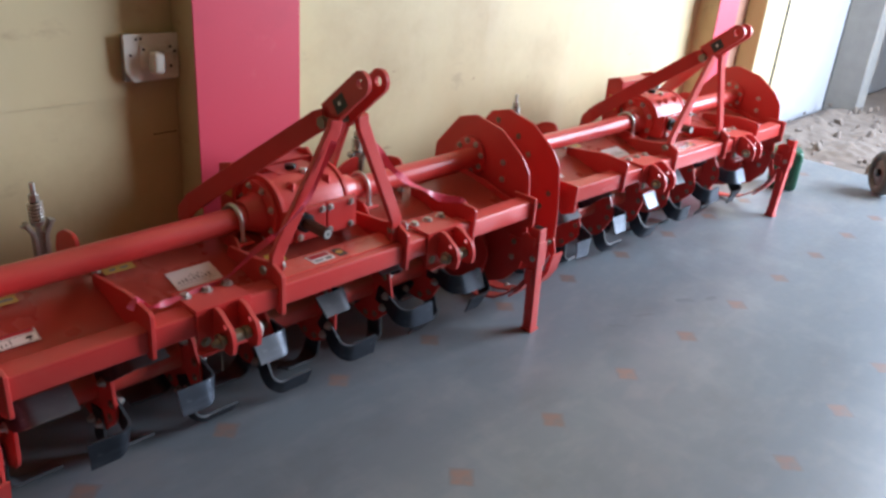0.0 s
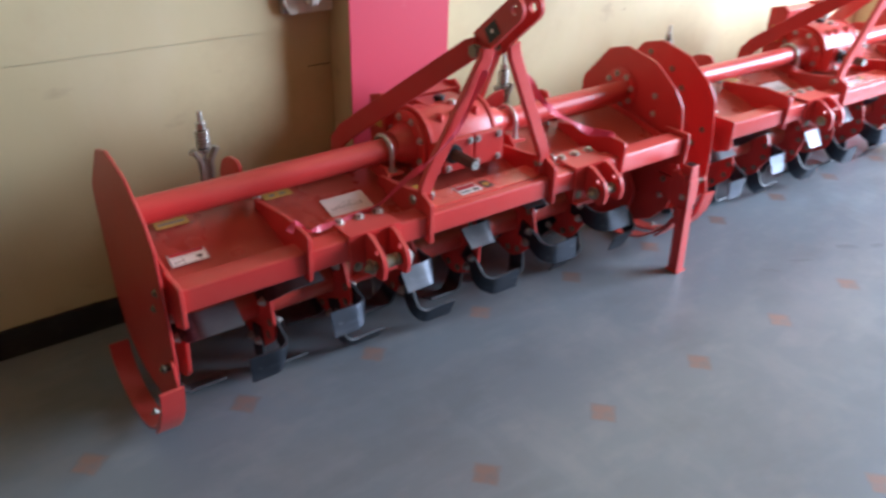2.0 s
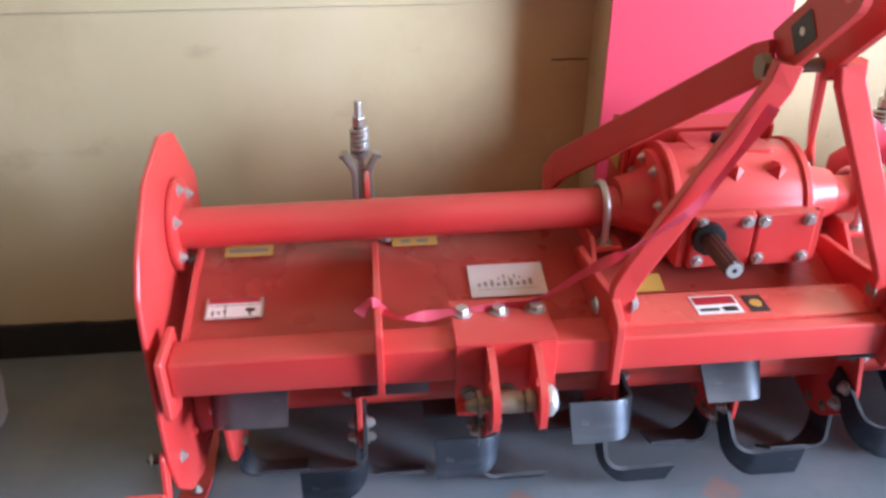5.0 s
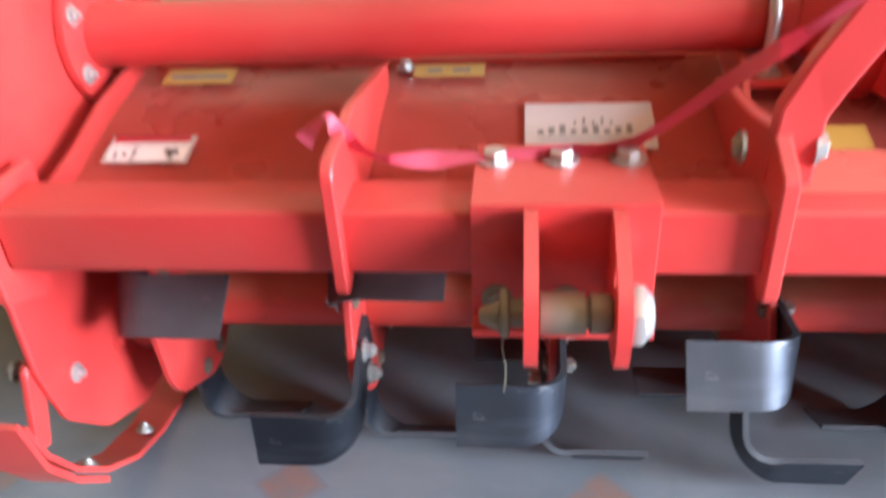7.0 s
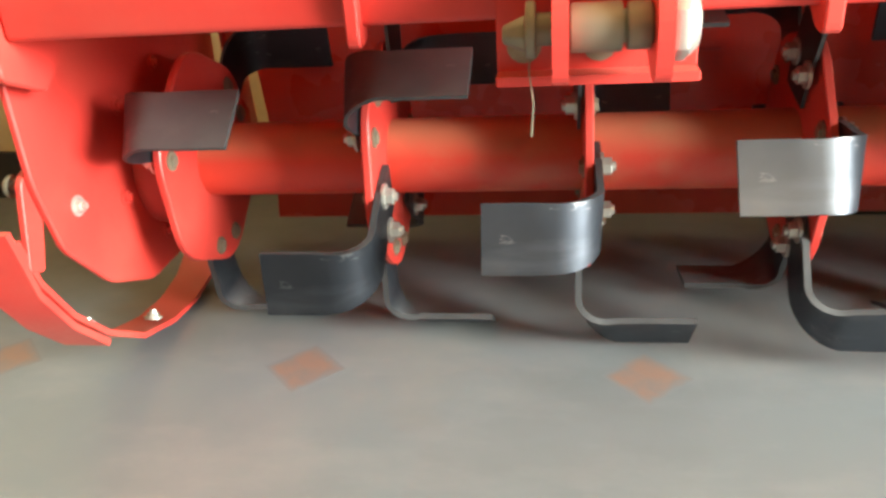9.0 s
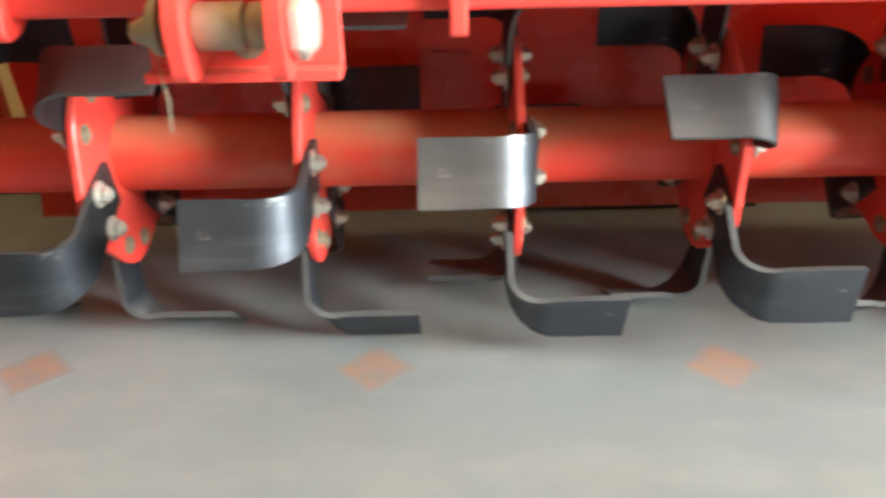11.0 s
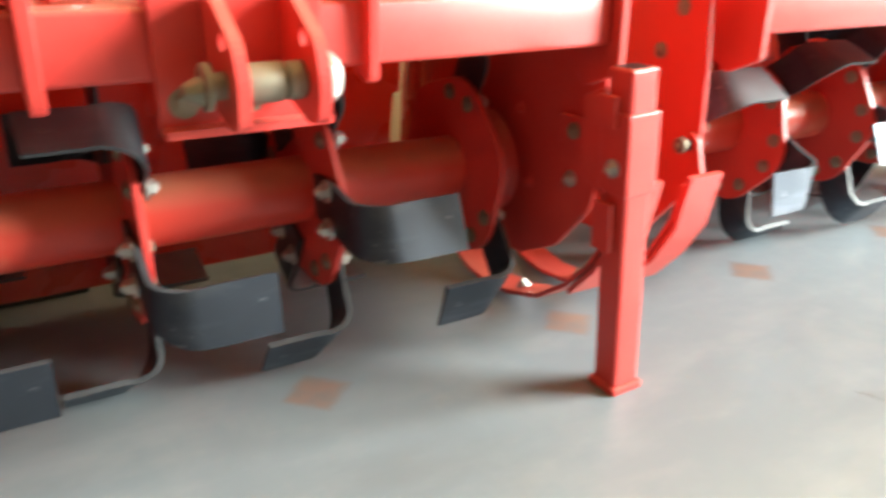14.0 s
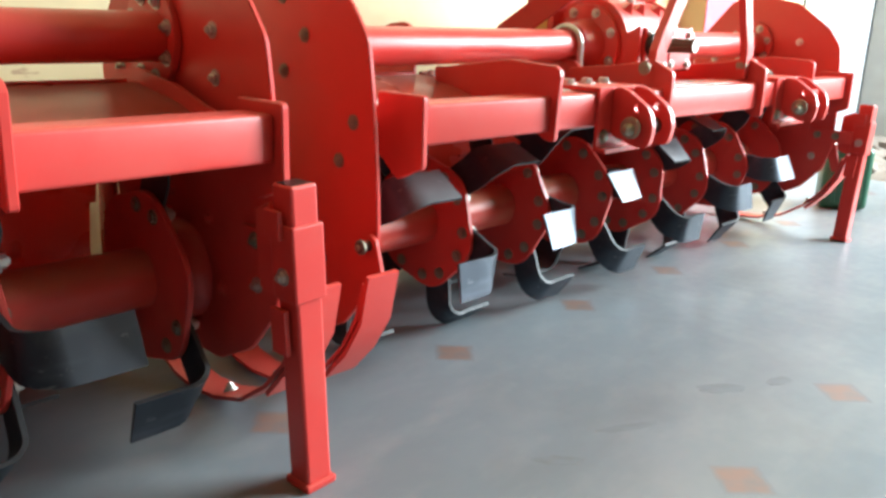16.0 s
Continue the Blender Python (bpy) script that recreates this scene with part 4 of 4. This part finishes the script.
    leg = part("parking_leg", box(lx - 0.021, lx + 0.021, -0.385, -0.343, 0.006, 0.442, 0.004), RED, t, "red square-tube parking leg")
    leg.matrix_basis = Matrix.Translation((lx, 0, 0)) @ Matrix.Rotation(radians(lean), 4, "Y") @ Matrix.Translation((-lx, 0, 0))
    part("foot", box(lx - 0.026, lx + 0.026, -0.39, -0.338, 0.0, 0.012, 0.003), RED, leg)
    part("sleeve", box(lx - 0.0255, lx + 0.0255, -0.3895, -0.3385, 0.285, 0.390, 0.003), RED, leg)
    # thin black plate in place of the tube's shaded hollow
    part("opening", box(lx - 0.016, lx + 0.016, -0.380, -0.348, 0.4395, 0.4426, 0.0), BLACK, leg, "black plate for the shaded open tube end")
    part("leg_bracket", prism([(-0.335, 0.415), (-0.30, 0.40), (-0.30, 0.29), (-0.338, 0.28), (-0.338, 0.375)], lx - 0.02, lx - 0.012, "x", 0.001), RED, leg)
    arm = part("leg_arm", box(R + 0.002, R + 0.0112, -0.345, -0.205, 0.316, 0.354, 0.001), RED, t)
    for v in (-0.295, -0.238):
        part("bolt", DULL, None, arm, m=turn_to((R + 0.0015, v, 0.335), (-1, 0, 0)))
    part("tab", box(lx - 0.034, lx - 0.026, -0.372, -0.34, 0.372, 0.41, 0.001), RED, leg)
    part("tab", box(lx - 0.034, lx - 0.026, -0.372, -0.34, 0.21, 0.275, 0.001), RED, leg)
    part("bolt", SMALL, None, leg, m=turn_to((lx - 0.0255, -0.364, 0.32), (-1, 0, 0)))
    return t


SIZES = dict(L=0.968, gap=0.012, R=0.885, clev=(-0.427, 0.410), gus=(-0.630, 0.546), feet=(-0.246, 0.229), nflange=8, pitch=0.25, first=-0.925, step=15.7, leg_u=0.885)
tiller(pose(1.405, 1.9, 0), phase0=-35.4, side=-1, lean=-2.6, label="red enamelled rotary tiller with dark steel blades, hung with pink ribbons", **SIZES)
tiller(pose(3.54, 1.861, 0, 0, 0, -1.6), phase0=-32.5, side=1, lean=7.5, worn=True, label="red enamelled rotary tiller with dark steel blades, standing on cement floor", **dict(SIZES, L=0.99, gap=0.045, first=-0.945, gus=(-0.65, 0.55)))

# ---- floor inlays ----
dot = mesh_from(prism([(0.056, 0), (0, 0.056), (-0.056, 0), (0, -0.056)], -0.002, 0.0001, "z", 0.0), "inlay", DOT)
ang = radians(-1.5)
for j in range(-6, 2):
    for i in range(-7, 12):
        p = Vector((1.052, 1.739, 0)) + Vector((0.4345, -0.007, 0)) * i + Vector((0.038, 0.617, 0)) * j
        if WEST + 0.1 < p.x < 5.9 and SOUTH + 0.1 < p.y < 2.25:
            part("inlay", dot, None, floor, m=Matrix.Translation(p) @ Matrix.Rotation(ang, 4, "Z"))


# dark scuffs rubbed into the floor
for x, y, rx, ry, turn in ((3.03, 1.26, 0.045, 0.022, -40), (3.15, 1.19, 0.03, 0.016, -20), (2.60, 1.32, 0.035, 0.014, -45), (2.77, 1.30, 0.05, 0.012, -30)):
    rim = []
    for i in range(28):
        w = 2 * math.pi * i / 28
        k = 1 + 0.45 * noise.noise(Vector((math.cos(w) * 1.6 + x * 3, math.sin(w) * 1.6, y * 5)))
        rim.append((rx * k * math.cos(w), ry * k * math.sin(w)))
    part("scuff", prism(rim, -0.002, 0.0003, "z", 0.0), SCUFF, floor, "dark rubbed scuff", m=pose(x, y, 0, 0, 0, turn))


# ---- switchboard on the wall ----
sw = thing("switchboard", pose(1.203, WALL_Y, 1.011, 0, 2.0, 0), "grimy ivory switchboard with a plugged-in adapter on the cream wall", "switchboard")
part("back_box", box(-0.086, 0.088, -0.028, -0.001, -0.070, 0.072, 0.003), CONCRETE, sw, "dark-edged mounting box")
part("cover", prism(round_poly([(-0.092, 0.076), (0.092, 0.078), (0.092, -0.066), (0.004, -0.07), (-0.062, -0.074), (-0.088, -0.038)], 0.006, 3), -0.036, -0.028, "y", 0.002), BAKELITE, sw)
part("inner_plate", box(-0.042, 0.068, -0.043, -0.0362, -0.03, 0.042, 0.003), BAKELITE, sw)
part("adapter", join(box(-0.018, 0.022, -0.085, -0.043, -0.042, 0.026, 0.012, 3)), BAKELITE, sw, "bulky white plug adapter", 50)
part("rocker", box(0.034, 0.056, -0.050, -0.0432, -0.018, 0.024, 0.003), BAKELITE, sw)
for x, z in ((-0.07, 0.012), (0.076, 0.02), (-0.03, 0.03), (0.058, 0.036), (0.06, -0.024), (-0.05, 0.06), (-0.035, 0.062)):
    y = -0.0362 if abs(x) > 0.069 or z > 0.05 else -0.0432
    part("screw", cyl((x, y + 0.001, z), (x, y - 0.0015, z), 0.0042, 12), BLACK, sw)

# ---- bag by the wall ----
bag = thing("cloth_bag", pose(-0.180, 2.085, 0, 0, 0, 4), "grey-white cloth bag with a black strap, set down by the wall", "bag")
bm = bmesh.new()
rings = []
for z, w in ((0.002, 0.058), (0.010, 0.070), (0.035, 0.077), (0.075, 0.075), (0.115, 0.071), (0.155, 0.063), (0.19, 0.053), (0.215, 0.042), (0.238, 0.028), (0.255, 0.016)):
    row = []
    for i in range(40):
        a = 2 * math.pi * i / 40
        c, sn = math.cos(a), math.sin(a)
        sq = 1 / (abs(c) ** 3 + abs(sn) ** 3) ** (1 / 3)
        n = 1 + 0.07 * noise.noise(Vector((c * 1.7, sn * 1.7, z * 16))) + 0.02 * math.sin(5 * a + 30 * z)
        row.append(bm.verts.new((c * sq * w * n * 0.94 + 0.2 * z, sn * sq * w * n * 0.62, z)))
    rings.append(row)
for a, c in zip(rings, rings[1:]):
    for i in range(40):
        bm.faces.new((a[i], a[(i + 1) % 40], c[(i + 1) % 40], c[i]))
bm.faces.new(rings[0][::-1])
bm.faces.new(rings[-1])
part("sack", bm, CLOTH, bag, "", 70)
belly = ((0.0, -0.040), (0.03, -0.052), (0.075, -0.052), (0.12, -0.048), (0.16, -0.044), (0.20, -0.035), (0.235, -0.022), (0.262, -0.012))
strap = [(0.2 * z + dx, y - 0.002, z + 0.004) for (z, y), dx in zip(belly, (0.0, 0.0, -0.006, 0.004, 0.018, 0.004, -0.008, -0.006))]
part("strap", sweep(strap, flat_section(0.026, 0.004), (0, -1, 0)), WEB, bag, "black webbing strap", 60)
strap = [(0.2 * z + dx, y - 0.0045, z + 0.004) for (z, y), dx in zip(belly[:6], (0.022, 0.024, 0.018, 0.016, 0.010, -0.012))]
part("strap", sweep(strap, flat_section(0.013, 0.004), (0, -1, 0)), WEB, bag, "black webbing strap", 60)
part("neck_tie", join(cyl((0.049, 0, 0.245), (0.052, 0, 0.284), 0.024, 18, 0.017, 0.004)), WEB, bag, "", 50)
loop = [(0.018 * math.cos(a) + 0.066 + 0.022 * math.sin(a), 0.0, 0.325 + 0.052 * math.sin(a)) for a in [2 * math.pi * i / 24 for i in range(24)]]
part("carry_loop", sweep(loop, flat_section(0.008, 0.005), (0, 1, 0), True), WEB, bag, "black carrying loop", 60)

# ---- ribbons ----
def ribbon(name, pts, w, label):
    """A satin strip through the points, with a slow twist."""
    fine = []
    P = [Vector(p) for p in pts]
    for i in range(len(P) - 1):
        p0, p1, p2, p3 = P[max(i - 1, 0)], P[i], P[i + 1], P[min(i + 2, len(P) - 1)]
        for j in range(8):
            f = j / 8
            fine.append(0.5 * (2 * p1 + (p2 - p0) * f + (2 * p0 - 5 * p1 + 4 * p2 - p3) * f * f + (3 * p1 - p0 - 3 * p2 + p3) * f ** 3))
    fine.append(P[-1])
    bm = bmesh.new()
    prev = None
    for i, p in enumerate(fine):
        t = (fine[min(i + 1, len(fine) - 1)] - fine[max(i - 1, 0)]).normalized()
        side = t.cross(Vector((0, -1, 0.35))).normalized()
        up = side.cross(t)
        a = 0.9 * math.sin(i * 0.21)
        d = (side * math.cos(a) + up * math.sin(a)) * w * 0.5 * (0.75 + 0.25 * math.cos(i * 0.37))
        row = [bm.verts.new(p - d), bm.verts.new(p + d)]
        if prev:
            bm.faces.new((prev[0], prev[1], row[1], row[0]))
        prev = row
    bmesh.ops.solidify(bm, geom=bm.faces[:], thickness=0.0012)
    return tagged(part(name, bm, RIBBON, None, "", 70), label, "ribbon", "ribbons on the tiller")


def at(u, v, z):
    return (1.405 + u, 1.9 + v, z)


ribbon("ribbon", [at(-0.66, -0.27, 0.575), at(-0.638, -0.262, 0.596), at(-0.626, -0.258, 0.575), at(-0.598, -0.250, 0.552), at(-0.553, -0.235, 0.541), at(-0.497, -0.226, 0.541), at(-0.423, -0.218, 0.541), at(-0.356, -0.218, 0.552), at(-0.287, -0.245, 0.618), at(-0.252, -0.272, 0.658), at(-0.228, -0.290, 0.686), at(-0.15, -0.299, 0.755), at(-0.10, -0.302, 0.838), at(-0.062, -0.304, 0.91)], 0.020, "thin pink satin ribbon tied along the tiller frame")
ribbon("ribbon", [at(0.048, -0.268, 0.948), at(0.068, -0.262, 0.912), at(0.135, -0.256, 0.84), at(0.205, -0.25, 0.768), at(0.28, -0.242, 0.711), at(0.36, -0.236, 0.663), at(0.45, -0.242, 0.612), at(0.537, -0.252, 0.588), at(0.553, -0.265, 0.575)], 0.034, "wide pink satin ribbon hanging from mast to frame")
part("safety_wire", sweep([at(-0.478, -0.372, 0.455), at(-0.480, -0.377, 0.43), at(-0.477, -0.376, 0.405), at(-0.479, -0.375, 0.378)], ring_section(0.0007, 6), (0, 1, 0)), BRASSY, None)
tagged(bpy.data.objects["safety_wire"], "thin brass-coloured safety wire hanging from the hitch pin", "wire")

# ---- green can and wheel near the open end ----
can = thing("jerrycan", pose(5.0, 1.66, 0, 0, 0, 25), "dark green plastic can standing on the floor edge", "can")
part("body", box(-0.085, 0.085, -0.085, 0.085, 0.0, 0.25, 0.028, 4), GREEN, can, "", 50)
for y in (-0.045, 0.0, 0.045):
    part("rib", box(-0.0895, -0.083, y - 0.012, y + 0.012, 0.03, 0.20, 0.003), GREEN, can, "", 50)
part("neck", cyl((0.045, 0, 0.248), (0.045, 0, 0.28), 0.026, 20, 0.022), GREEN, can, "", 40)
part("cap", cyl((0.045, 0, 0.278), (0.045, 0, 0.30), 0.028, 20, b=0.003), BLACK, can, "black screw cap", 40)
part("handle", sweep([(-0.065, 0, 0.245), (-0.06, 0, 0.285), (-0.02, 0, 0.292), (0.015, 0, 0.265), (0.02, 0, 0.245)], ring_section(0.012, 8), (0, 1, 0)), GREEN, can, "", 50)

wheel = thing("wheel", pose(5.41, 1.20, 0.14, 0, 0, 38), "small dusty rubber wheel with a dark rim, standing upright", "wheel")
bm = bmesh.new()
ring = []
for i in range(48):
    a = 2 * math.pi * i / 48
    c = Vector((math.cos(a), 0, math.sin(a)))
    ring.append([bm.verts.new(c * (0.107 + 0.033 * math.cos(b)) + Vector((0, 0.045 * math.sin(b), 0))) for b in [2 * math.pi * j / 14 for j in range(14)]])
for i in range(48):
    for j in range(14):
        bm.faces.new((ring[i][j], ring[i][(j + 1) % 14], ring[(i + 1) % 48][(j + 1) % 14], ring[(i + 1) % 48][j]))
part("tyre", bm, RUBBER, wheel, "worn grey-black tyre", 60)
part("rim", cyl((0, -0.028, 0), (0, 0.028, 0), 0.088, 36, b=0.006), RUSTY, wheel, "dark brown rim", 35)
part("hub", cyl((0, -0.05, 0), (0, 0.05, 0), 0.025, 20, b=0.004), BLACK, wheel, "", 35)
